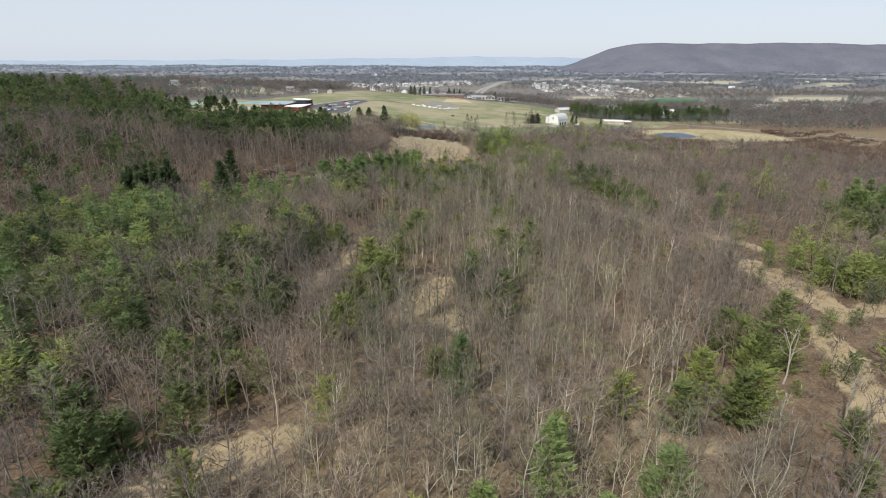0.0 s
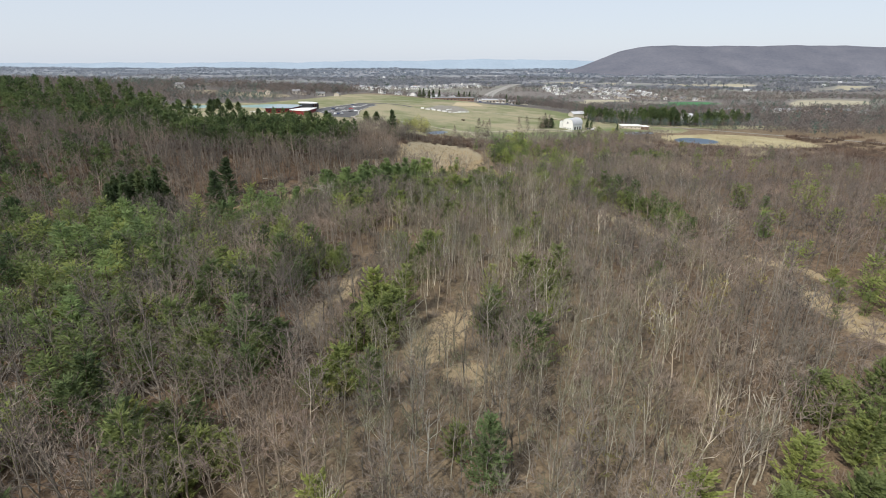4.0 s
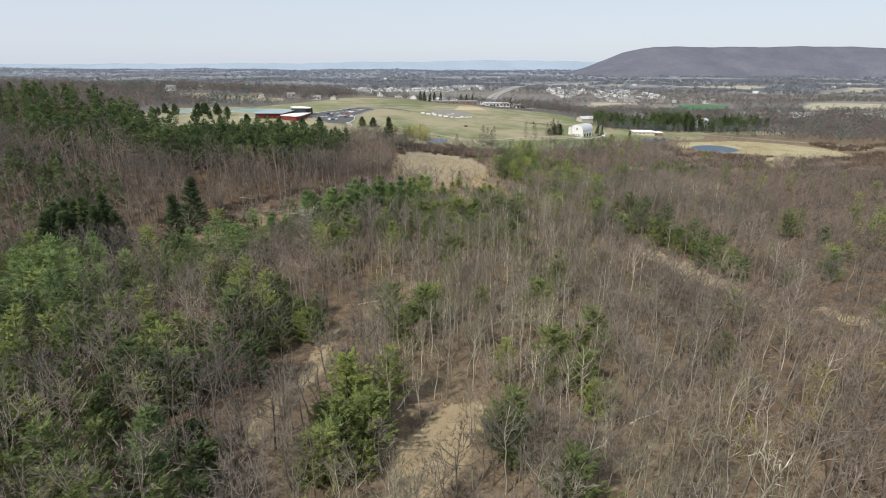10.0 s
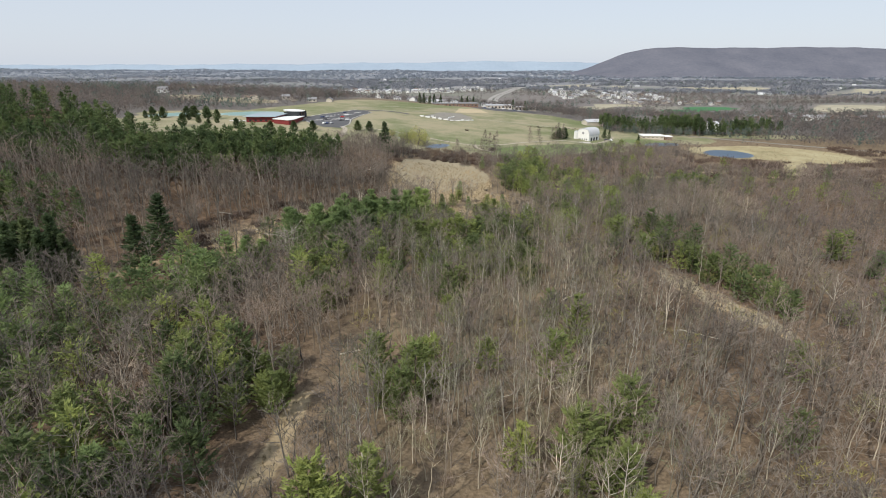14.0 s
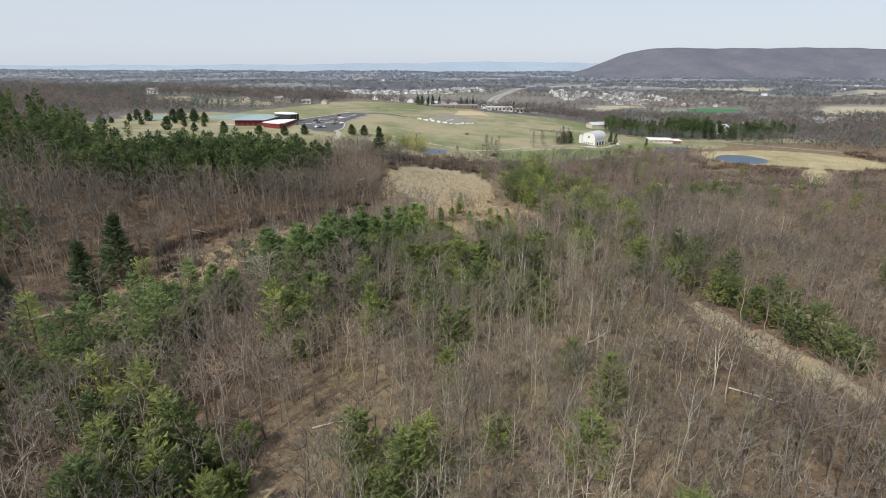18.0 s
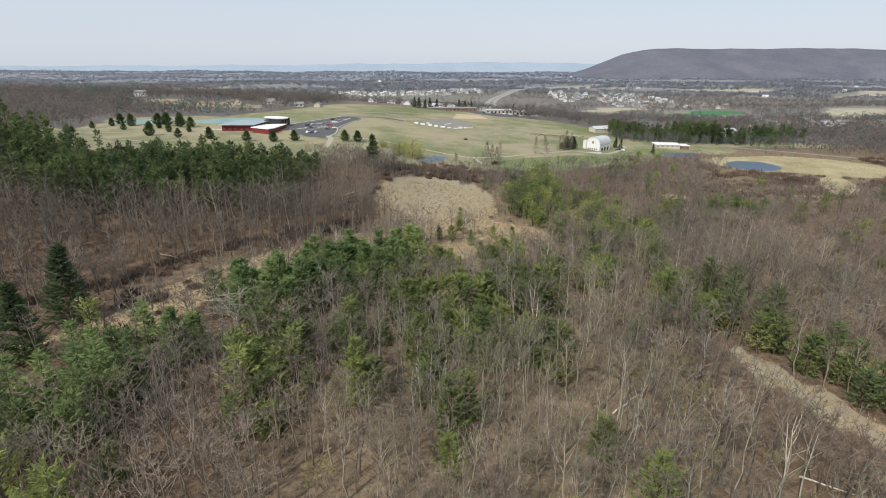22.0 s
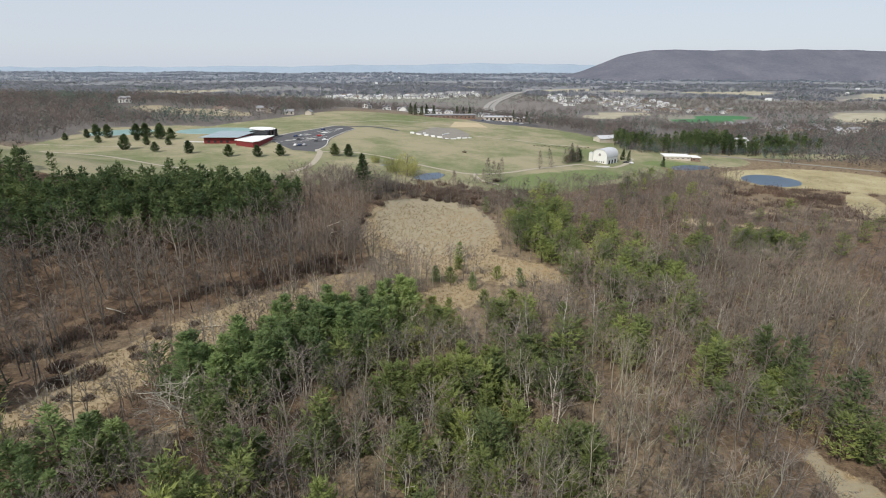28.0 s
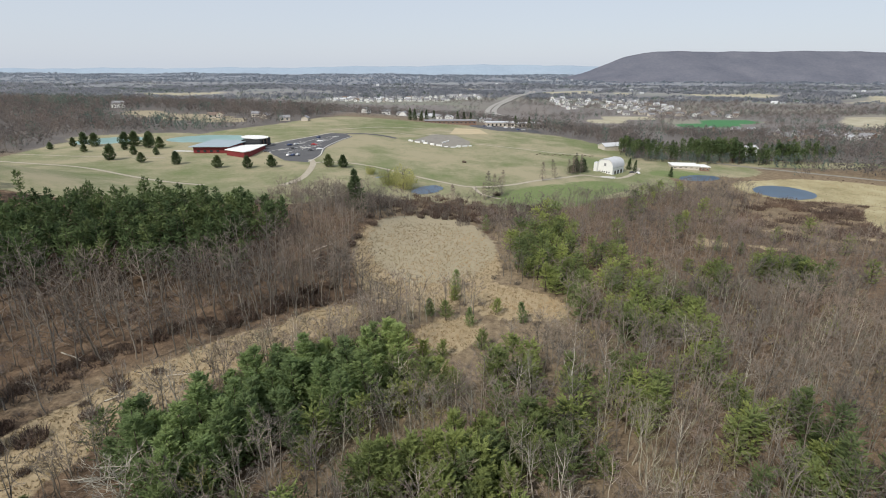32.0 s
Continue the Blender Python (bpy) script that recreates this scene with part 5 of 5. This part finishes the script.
def flat_building(x, y, w, d, h, turn, wall, roof, label, units=5):
    b = thing("building", x, y, turn, label, "building")
    part("wall", box(-w / 2, w / 2, -d / 2, d / 2, -2, h), wall, b)
    part("roof", box(-w / 2 - 0.5, w / 2 + 0.5, -d / 2 - 0.5, d / 2 + 0.5, h + 0.01, h + 0.5), roof, b)
    for k in range(units):
        cx = -w / 2 + w * (k + 0.5) / units
        pane = part("window", box(cx - w / units * 0.22, cx + w / units * 0.22, -d / 2 - 0.06, -d / 2 + 0.1, 1.0, h - 1.0), DARK_GLASS, b)
        part("frame", box(cx - w / units * 0.22 - 0.15, cx + w / units * 0.22 + 0.15, -d / 2 - 0.03, -d / 2 + 0.1, 0.85, h - 0.85), TAN_WALL, pane)
    return b


flat_building(202, 603, 21, 14, 2.5, -8, TAN_WALL, WHITE_ROOF, "low white house with a flat white roof by a pond")
flat_building(216, 599, 7, 11, 2.9, -4, BRICK_WALL, WHITE_ROOF, "low brick annexe with a white roof", 2)
flat_building(10, 800, 60, 16, 3.6, 3, BRICK_WALL, GREY_ROOF, "long brown brick school building", 12)
flat_building(70, 815, 34, 16, 4.5, 3, TAN_WALL, PALE_ROOF, "pale building with a grey roof by the school lot", 7)
flat_building(110, 850, 30, 14, 5, 8, TAN_WALL, PALE_ROOF, "pale building with a grey roof", 6)


def house(x, y, w, d, h, turn, wall, roof, label, group):
    b = thing("house", x, y, turn, label, "house", group)
    part("wall", gable_wall(w, d, h, d * 0.28), wall, b)
    part("roof", gable(w, d, h, d * 0.28), roof, b)
    for k in (-1, 1):
        pane = part("window", box(k * w * 0.25 - 0.9, k * w * 0.25 + 0.9, -d / 2 - 0.06, -d / 2 + 0.08, 1.0, 2.6), DARK_GLASS, b)
        part("frame", box(k * w * 0.25 - 1.05, k * w * 0.25 + 1.05, -d / 2 - 0.03, -d / 2 + 0.08, 0.85, 2.75), WHITE_PAINT, pane)
    return b


HOUSE_LOOKS = ((WHITE_PAINT, GREY_ROOF, "white house with a grey shingle roof"), (TAN_WALL, BROWN_ROOF, "tan house with a brown roof"),
               (WHITE_PAINT, PALE_ROOF, "white house with a pale roof"), (TAN_WALL, GREY_ROOF, "tan house with a grey roof"), (BRICK_WALL, GREY_ROOF, "brick house with a grey roof"))
house(-402, 840, 14, 9, 5, 10, WHITE_PAINT, GREY_ROOF, "white farmhouse on the far hillside", "")
house(292, 668, 13, 9, 7, 20, WHITE_PAINT, PALE_ROOF, "white house among tall evergreens", "")
house(-372, 585, 14, 9, 4, 5, BRICK_WALL, GREY_ROOF, "red-brown house among bare trees", "")
HOUSES = []
rh = random.Random(4)
for cx, cy, nx, ny, sx, sy, group in ((-90, 1580, 22, 5, 18, 30, "houses of the white estate"), (390, 1430, 12, 7, 22, 42, "houses below the mountain"),
                                      (460, 1190, 9, 4, 26, 34, "houses by the green field"), (480, 850, 9, 6, 26, 30, "houses of the near suburb"), (-10, 930, 8, 2, 24, 30, "houses behind the park"), (-195, 757, 8, 1, 15, 14, "tan townhouses behind the park")):
    for i in range(nx):
        for j in range(ny):
            if rh.random() < 0.25:
                continue
            x, y = cx + (i - nx / 2) * sx + rh.uniform(-6, 6), cy + (j - ny / 2) * sy + rh.uniform(-6, 6) + 12 * math.sin(i * 0.7)
            HOUSES.append((x, y))
            k = rh.choices(range(5), (0, 3, 0, 4, 0) if cx == -195 else (9, 1, 4, 1, 0) if cx < 420 else (3, 4, 1, 5, 3))[0]
            wl, rf, lb = HOUSE_LOOKS[k]
            house(x, y, rh.uniform(9, 12.5), rh.uniform(6.5, 8.5), rh.uniform(3, 4.6), rh.choice((0, 90)) + rh.uniform(-20, 20), wl, rf, lb, group)


def scattered_roofs():
    """Pale buildings of the town and of farms far down the valley."""
    pieces = []
    rng = np.random.default_rng(9)
    spots = []
    for i in range(60):
        spots.append((rng.normal() * 300 - 430, rng.uniform(3300, 4500), rng.uniform(7, 15)))
    for i in range(50):
        spots.append((rng.normal() * 190 + 560, rng.uniform(3200, 4400), rng.uniform(7, 14)))
    for i in range(30):
        spots.append((rng.uniform(-2400, 900), rng.uniform(1800, 3600), rng.uniform(8, 14)))
    for i in range(35):
        spots.append((rng.uniform(500, 2200), rng.uniform(1150, 2700), rng.uniform(10, 16)))
    for x, y, w in spots:
        z = gz(x, y)
        d, h = w * 0.6, rng.uniform(4, 6.5)
        v = np.array([(sx * w / 2, sy * d / 2, zz) for zz in (-3, h) for sx, sy in ((-1, -1), (1, -1), (1, 1), (-1, 1))]) + (x, y, z)
        pieces.append((v, np.array([(0, 1, 5), (0, 5, 4), (1, 2, 6), (1, 6, 5), (2, 3, 7), (2, 7, 6), (3, 0, 4), (3, 4, 7), (4, 5, 6), (4, 6, 7)])))
    v, f = soup(pieces)
    m = Mat("distant pale buildings", 0.8)
    m.color(m.ramp(m.island(), [(0.0, (0.24, 0.25, 0.27)), (0.75, (0.38, 0.39, 0.41)), (1.0, (0.7, 0.71, 0.73))]))
    me = fill(bpy.data.meshes.new("town"), v, f, m.m)
    tagged(new("town", me), "pale buildings of a distant town", "town", kind="stuff")


scattered_roofs()


# ---- cars ----
def car(x, y, turn, paint, label):
    c = thing("car", x, y, turn, label, "car", "parked cars", 0.14)
    bm = bmesh.new()
    block(bm, -2.25, 2.25, -0.9, 0.9, 0.3, 0.85)
    v = [bm.verts.new(p) for p in ((-1.9, -0.85, 0.85), (1.2, -0.85, 0.85), (1.2, 0.85, 0.85), (-1.9, 0.85, 0.85), (-1.4, -0.7, 1.45), (0.5, -0.7, 1.45), (0.5, 0.7, 1.45), (-1.4, 0.7, 1.45))]
    for f in ((4, 5, 6, 7), (0, 1, 5, 4), (1, 2, 6, 5), (2, 3, 7, 6), (3, 0, 4, 7)):
        bm.faces.new([v[k] for k in f])
    bmesh.ops.bevel(bm, geom=bm.edges[:], offset=0.08, segments=1, affect="EDGES")
    part("body", bm, paint, c)
    part("windscreen", slab([(0.62, -0.6), (1.1, -0.72), (1.1, 0.72), (0.62, 0.6)], [1.3, 0.92, 0.92, 1.3], [1.42, 0.98, 0.98, 1.42]), DARK_GLASS, c)
    for px in (-1.4, 1.4):
        for py in (-0.85, 0.85):
            bm = bmesh.new()
            bmesh.ops.create_cone(bm, cap_ends=True, segments=12, radius1=0.33, radius2=0.33, depth=0.22, matrix=Matrix.Translation((px, py, 0.33)) @ Matrix.Rotation(math.pi / 2, 4, "X"))
            wheel = part("wheel", bm, ASPHALT, c, "black tyre")
            bm = bmesh.new()
            bmesh.ops.create_cone(bm, cap_ends=True, segments=10, radius1=0.19, radius2=0.19, depth=0.25, matrix=Matrix.Translation((px, py, 0.33)) @ Matrix.Rotation(math.pi / 2, 4, "X"))
            part("rim", bm, PALE_ROOF, wheel, "silver rim")


PAINTS = [(speckle("%s car paint" % n, c, tuple(k * 1.1 for k in c), 1.0, 0.3, 0.5), n) for n, c in
          (("white", (0.72, 0.72, 0.72)), ("dark grey", (0.06, 0.06, 0.065)), ("silver", (0.42, 0.43, 0.44)), ("dark blue", (0.03, 0.05, 0.12)), ("red", (0.35, 0.03, 0.03)))]
for i, (x, y, t) in enumerate(((-108, 540, 80), (-105, 541, 80), (-102, 542, 82), (-112, 566, 10), (-97, 560, 20), (-92, 566, 30), (-118, 580, 60), (-114, 583, 60), (-100, 584, 10), (-128, 553, 0),
                               (-99, 600, 15), (-104, 618, 60), (48, 770, 5), (54, 771, 5), (60, 772, 5), (72, 768, 5), (80, 769, 5), (84, 752, 5), (90, 753, 5), (140, 577, 30), (148, 571, 10), (152, 570, 100))):
    p, n = PAINTS[4 if i == 8 else (i * 3 + i // 4) % 4]
    car(x, y, t, p, "%s car on the lot" % n if n != "white" else "white van on the lot")
# light islands with kerbs on the parking lot
for x, y, l, t in ((-112, 590, 9, 48), (-100, 606, 9, 50), (-104, 572, 8, 35), (-118, 563, 8, 40), (-92, 628, 8, 60)):
    isl = new("island")
    isl.matrix_world = pose(x, y, gz(x, y), 0, 0, t)
    tagged(isl, "pale kerbed island on the parking lot", "kerb", "parking islands")
    bm = bmesh.new()
    block(bm, -l / 2, l / 2, -1.1, 1.1, -0.3, 0.32)
    bmesh.ops.bevel(bm, geom=bm.edges[:], offset=0.15, segments=2, affect="EDGES")
    part("kerb", bm, CONCRETE, isl)
way("kerb_line", ((-122, 547), (-137, 571), (-133, 591), (-115, 619), (-100, 646)), 0.9, CONCRETE, 0.2, "pale kerb along the parking lot", "kerb")
way("kerb_line_2", ((-90, 523), (-87, 546), (-90, 575), (-85, 610), (-79, 632)), 0.8, CONCRETE, 0.2, "pale kerb along the parking lot", "kerb")
LINE_PAINT = speckle("road paint", (0.62, 0.62, 0.60), (0.72, 0.72, 0.70), 1.0)
for k in range(44):
    row, n = divmod(k, 11)
    x, y = (-127 + 2.6 * n, -113 + 1.7 * n, -121 + 2.4 * n, -101 + 0.9 * n)[row], (556 + 2.9 * n, 552 + 3.3 * n, 583 + 4.4 * n, 590 + 4.0 * n)[row]
    ln = new("parking_line", None)
    ln.matrix_world = pose(x, y, gz(x, y) + 0.13, 0, 0, (138, 152, 150, 166)[row])
    tagged(ln, "white painted line on the parking lot", "parking line", "parking lines")
    part("line", box(-2.4, 2.4, -0.14, 0.14, -0.1, 0.03), LINE_PAINT, ln)
# low white walls round the garden lot
for x, y, l, t in ((-27, 631, 4, -22), (-21, 627, 5, -22), (-14, 624, 4, -20), (-8, 620, 3.5, -24), (-2, 618, 5, -18), (4, 615.5, 3, 5), (10, 616, 5, 15), (15, 619, 3, 10), (20, 623, 5, 30), (25, 627, 3, 30),
                   (2, 636, 6, 60), (5.5, 644, 5, 62), (14, 622, 4, 50), (-16, 633, 3, 40)):
    w = new("garden_wall")
    w.matrix_world = pose(x, y, gz(x, y), 0, 0, t)
    bm = bmesh.new()
    block(bm, -l / 2, l / 2, -0.5, 0.5, -0.8, 1.1 + 0.5 * math.sin(x * 3))
    bmesh.ops.bevel(bm, geom=bm.edges[:], offset=0.12, segments=1, affect="EDGES")
    tagged(w, "low white wall round the garden lot", "wall", "garden walls")
    part("wall", bm, WHITE_PAINT, w)

# ---- park trees ----
for x, y, s in ((-281, 572, 0.8), (-281, 585, 1.2), (-258, 549, 0.75), (-265, 573, 1.2), (-221, 518, 1.25), (-217, 540, 0.8), (-196, 511, 0.85), (-201, 540, 0.65), (-222, 569, 1.3), (-171.5, 508.5, 1.0),
                (-142, 499.6, 1.0), (-122.7, 500, 1.0), (-108.5, 504, 1.0), (-74, 512, 1.05), (-64.7, 512, 1.05), (-246, 578, 1.3), (-249, 599, 1.0), (-236, 574, 1.4), (-212, 566, 1.1), (-229, 584, 1.2),
                (-290, 560, 0.7), (-235, 560, 0.7)):
    LAWN_PINE.single(x, y, s * 0.9, x * 31 % 360, int(abs(x)) % 2)
WILLOW = Kind("willow", "broad willow in fresh yellow-green leaf by the pond", "tree", "willows",
              [(bare_tree(120, 9, 3.5, 8, 10, 0.3, 6, 0.3, True)[0], soup([(far_tree(121 + k, 5.0 + k % 3, 2.3, 150, 0.26)[0] + (3.0 * math.cos(k * 1.1), 3.0 * math.sin(k * 1.1), 0.6 + 0.5 * (k % 4)), np.arange(450).reshape(-1, 3)) for k in range(6)] + [bush(122, 4.4, 7.0, 160, 0.12)]))], BARK, WILLOW_LEAF)
WILLOW.single(-22, 473, 1.6, 0, 0)
WILLOW.single(-31, 477, 1.25, 90, 0)
WILLOW.single(-45, 500, 0.7, 40, 0, "small budding tree by the little pond")
LARCH = Kind("larch", "thin bare larch by the path", "tree", "larches", [pine_tree(s, 13.5, 2.7, 15, 6, 3, 0.08, 0.55, 0.1, 0.3, 0.7, 3, 0.17) for s in (131, 132)], BARK, TWIG)
for x, y, s in ((24, 458, 0.8), (27, 462, 1.25), (30, 464, 1.1), (36, 474, 1.1), (6, 446, 0.9), (34.5, 467, 0.95), (67.6, 513, 1.0), (77.7, 522, 1.05), (95, 545, 1.0), (98, 549, 1.2), (103, 553, 1.1), (91, 541, 0.9), (7, 452, 0.7)):
    LARCH.single(x, y, s, x * 61 % 360, int(y) % 2)
for x, y, s in ((100, 556, 0.85), (107, 561, 1.05), (95, 551, 0.6), (103, 566, 0.9)):
    LAWN_PINE.single(x, y, s, x * 31 % 360, int(x) % 2, "bushy dark evergreen by the barn")
for x, y, s in ((152, 577, 0.5), (149, 583, 0.6), (176, 566, 0.45)):
    SPRUCE.single(x, y, s, x * 23 % 360, int(x) % 2, "dark evergreen by the barn")
BRUSH.single(17, 556, 0.9, 0, 0, "lone dark bush on the mown park")
for i in range(16):
    BRUSH.single(80 + 3.4 * i, 608 + 0.8 * i + (3.5 if i % 2 else 0), 0.42, i * 70, i, "clipped dark shrub in a hedge row on the park")
for i in range(40):
    x = 300 + 4.0 * i
    BRUSH.single(x - 14, 581 - 0.6 * (x - 300) + (i % 3), 0.38, i * 50, i, "small clipped bush beside the road") if i % 2 == 0 else None
for x, y in ((-25, 812), (-18, 806), (-10, 815), (-38, 815), (-32, 808), (20, 850), (28, 846), (90, 830), (36, 852), (110, 838)):
    SPRUCE.single(x, y, 0.75, x * 23 % 360, int(x) % 2, "dark evergreen behind the school")

# ---- woods beyond the park ----
FAR_BARE = Kind("far_bare_tree", "bare tree", "tree", "", [(None, far_tree(s, 9.5, 3.8, 28, 0.38)) for s in (141, 142, 143)], None, FAR_TWIG, "crown", 0.0)
FAR_PINE = Kind("far_evergreen", "evergreen", "tree", "", [(None, far_tree(s, 11, 2.8, 36, 0.48)) for s in (144, 145)], None, FAR_GREEN, "crown", 0.0)
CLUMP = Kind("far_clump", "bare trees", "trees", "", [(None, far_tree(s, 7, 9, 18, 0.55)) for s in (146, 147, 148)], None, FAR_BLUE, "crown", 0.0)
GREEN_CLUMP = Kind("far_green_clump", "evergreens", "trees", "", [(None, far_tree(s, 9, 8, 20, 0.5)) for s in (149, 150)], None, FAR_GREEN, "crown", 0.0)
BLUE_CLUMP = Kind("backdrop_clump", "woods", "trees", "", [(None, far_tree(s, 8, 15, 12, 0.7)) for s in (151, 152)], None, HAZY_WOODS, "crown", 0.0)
ROADLINE = np.array([(250, 850), (180, 930), (128, 1010), (100, 1110), (95, 1219), (118, 1350), (160, 1475), (225, 1700), (290, 1960), (330, 2150)])


def beyond():
    built = np.array(HOUSES + [(x, y) for x, y in ((203, 603), (10, 800), (70, 815), (110, 850), (-402, 840), (292, 668), (160, 668), (132, 566))])
    for lo, hi, step in ((560, 900, 7.5), (900, 1500, 10.0), (1500, 2600, 19.0), (2600, 4780, 38.0)):
        gx, gy = np.meshgrid(np.arange(-0.98 * hi, 1.02 * hi, step), np.arange(lo, hi, step))
        gx, gy = (gx + R.uniform(-0.5, 0.5, gx.shape) * step).ravel(), (gy + R.uniform(-0.5, 0.5, gy.shape) * step).ravel()
        ok = (np.abs(gx) < 0.92 * gy + 40) & (meadow(gx, gy) < 0.1) & (tan_field(gx, gy) < 0.15) & (inside(gx, gy, GREEN_FIELDS) < 0.1)
        ok &= (inside(gx, gy, [p[:5] for p in PONDS], 5) < 0.1) & (inside(gx, gy, LAWNS) < 0.2)
        ok &= np.abs(gx - np.interp(gy, ROADLINE[:, 1], ROADLINE[:, 0])) > np.where(gy < 2150, 26, 0)
        gx, gy = gx[ok], gy[ok]
        patch = np.sin(gx * 0.013 + 1) * np.sin(gy * 0.017) + 0.6 * np.sin(gx * 0.031) * np.sin(gy * 0.041 + 2)
        woody = np.sin(gx * 0.006 + 2.1 * np.sin(gy * 0.004)) + np.sin(gy * 0.013 + 1.5 * np.sin(gx * 0.005)) > -0.75
        woody |= (gy < 900) & (gx < -140)
        woody |= (gy < 760) & (gx > 130)
        green = np.where(gy < 1500, 0.08, 0.05) + np.where(gy < 1500, 0.45, 0.2) * (patch > 0.75) + 0.85 * inside(gx, gy, EVERGREENS)
        thin = np.where(woody, 0.85, 0.16)
        for x, y, g, k in zip(gx, gy, green, thin):
            if R.uniform() > k:
                continue
            if y < 1700 and np.min(np.abs(built[:, 0] - x) + np.abs(built[:, 1] - y)) < (15 if x > 300 else 17):
                continue
            evergreen = R.uniform() < g
            if y < 880 and x < -120 and not evergreen:
                if R.uniform() < 0.75:
                    FAR_WOOD.many(x, y, R.uniform(0.8, 1.1), R.uniform(0, 6.28), int(R.integers(0, 6)))
            if y < 830 and x > 60 and not evergreen:
                if R.uniform() < 0.6:
                    FAR_WOOD.many(x, y, R.uniform(0.6, 0.95), R.uniform(0, 6.28), int(R.integers(0, 6)))
            # past 2700 m only the clumps with haze-blue colour
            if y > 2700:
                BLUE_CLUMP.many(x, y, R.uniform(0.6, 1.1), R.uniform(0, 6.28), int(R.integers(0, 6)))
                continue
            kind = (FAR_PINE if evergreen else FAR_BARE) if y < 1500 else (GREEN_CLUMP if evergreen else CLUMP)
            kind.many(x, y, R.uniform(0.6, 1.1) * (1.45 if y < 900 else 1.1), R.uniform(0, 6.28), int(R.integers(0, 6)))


LAWNS = ( (405, 930, 90, 40, 20), (690, 990, 120, 30, 35), (280, 1020, 80, 26, 35), (750, 1720, 240, 36, 12), (-285, 742, 100, 34, -22), (200, 585, 34, 26, 0), (-130, 620, 60, 60, 0), (30, 790, 100, 28, 3), (140, 565, 28, 18, 0), (330, 566, 75, 9, -30), (40, 700, 85, 40, 0))
EVERGREENS = ((-330, 700, 60, 12, 0), (-230, 660, 40, 10, 0), (-60, 830, 20, 10, 0), (330, 980, 30, 10, 0), (640, 1010, 160, 14, 0), (-560, 1180, 60, 16, 0),
              (-900, 1500, 150, 30, 0), (-1000, 2000, 120, 30, 0))
beyond()
# bare trees behind the teal ponds and before the townhouses
for i in range(170):
    x = R.uniform(-380, -130)
    y = 655 + 0.1 * (x + 250) + R.uniform(-14, 26) + (50 if x > -190 and i % 2 else 0)
    if meadow(x, y) < 0.1 and inside(x, y, [p[:5] for p in PONDS], 4) < 0.1:
        FAR_WOOD.many(x, y, R.uniform(0.4, 0.62), R.uniform(0, 6.28), i)
# evergreens behind the barn, mixed with bare trees
for i in range(520):
    x = R.uniform(161, 350)
    y = 628 + 0.05 * (x - 138) + R.uniform(-14, 34)
    if math.hypot(x - 292, y - 655) < 15:
        continue
    dense = 0.65 + 0.35 * math.sin(x * 0.075 + 0.8) * math.sin(x * 0.031 + y * 0.05)
    if R.uniform() < dense and not (y < 628 and R.uniform() < 0.5):
        RED_PINE.many(x, y, R.uniform(0.65, 1.0) + (0.25 if 225 < x < 275 else 0.0), R.uniform(0, 6.28), i)
    elif R.uniform() < 0.6:
        FAR_WOOD.many(x, y, R.uniform(0.5, 0.8), R.uniform(0, 6.28), i)
for i in range(260):
    x = R.uniform(164, 345)
    if math.hypot(x - 292, 20) > 24 or i % 3 == 0:
        FAR_PINE.many(x, 622 + 0.05 * (x - 138) + R.uniform(-4, 14), R.uniform(0.45, 0.95), R.uniform(0, 6.28), i)
WOOD.join("outer_woods", "leafless broadleaf woodland on the slopes", "woods")
FAR_WOOD.join("hillside_woods", "leafless woodland on the hillsides", "woods")
RED_PINE.join("pine_plantation", "dark even-topped pine plantation", "woods")
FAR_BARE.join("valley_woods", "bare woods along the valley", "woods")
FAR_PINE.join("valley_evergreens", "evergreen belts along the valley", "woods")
CLUMP.join("distant_woods", "bare woods far down the valley", "woods")
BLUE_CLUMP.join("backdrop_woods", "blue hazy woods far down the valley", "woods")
GREEN_CLUMP.join("distant_evergreens", "evergreen woods far down the valley", "woods")
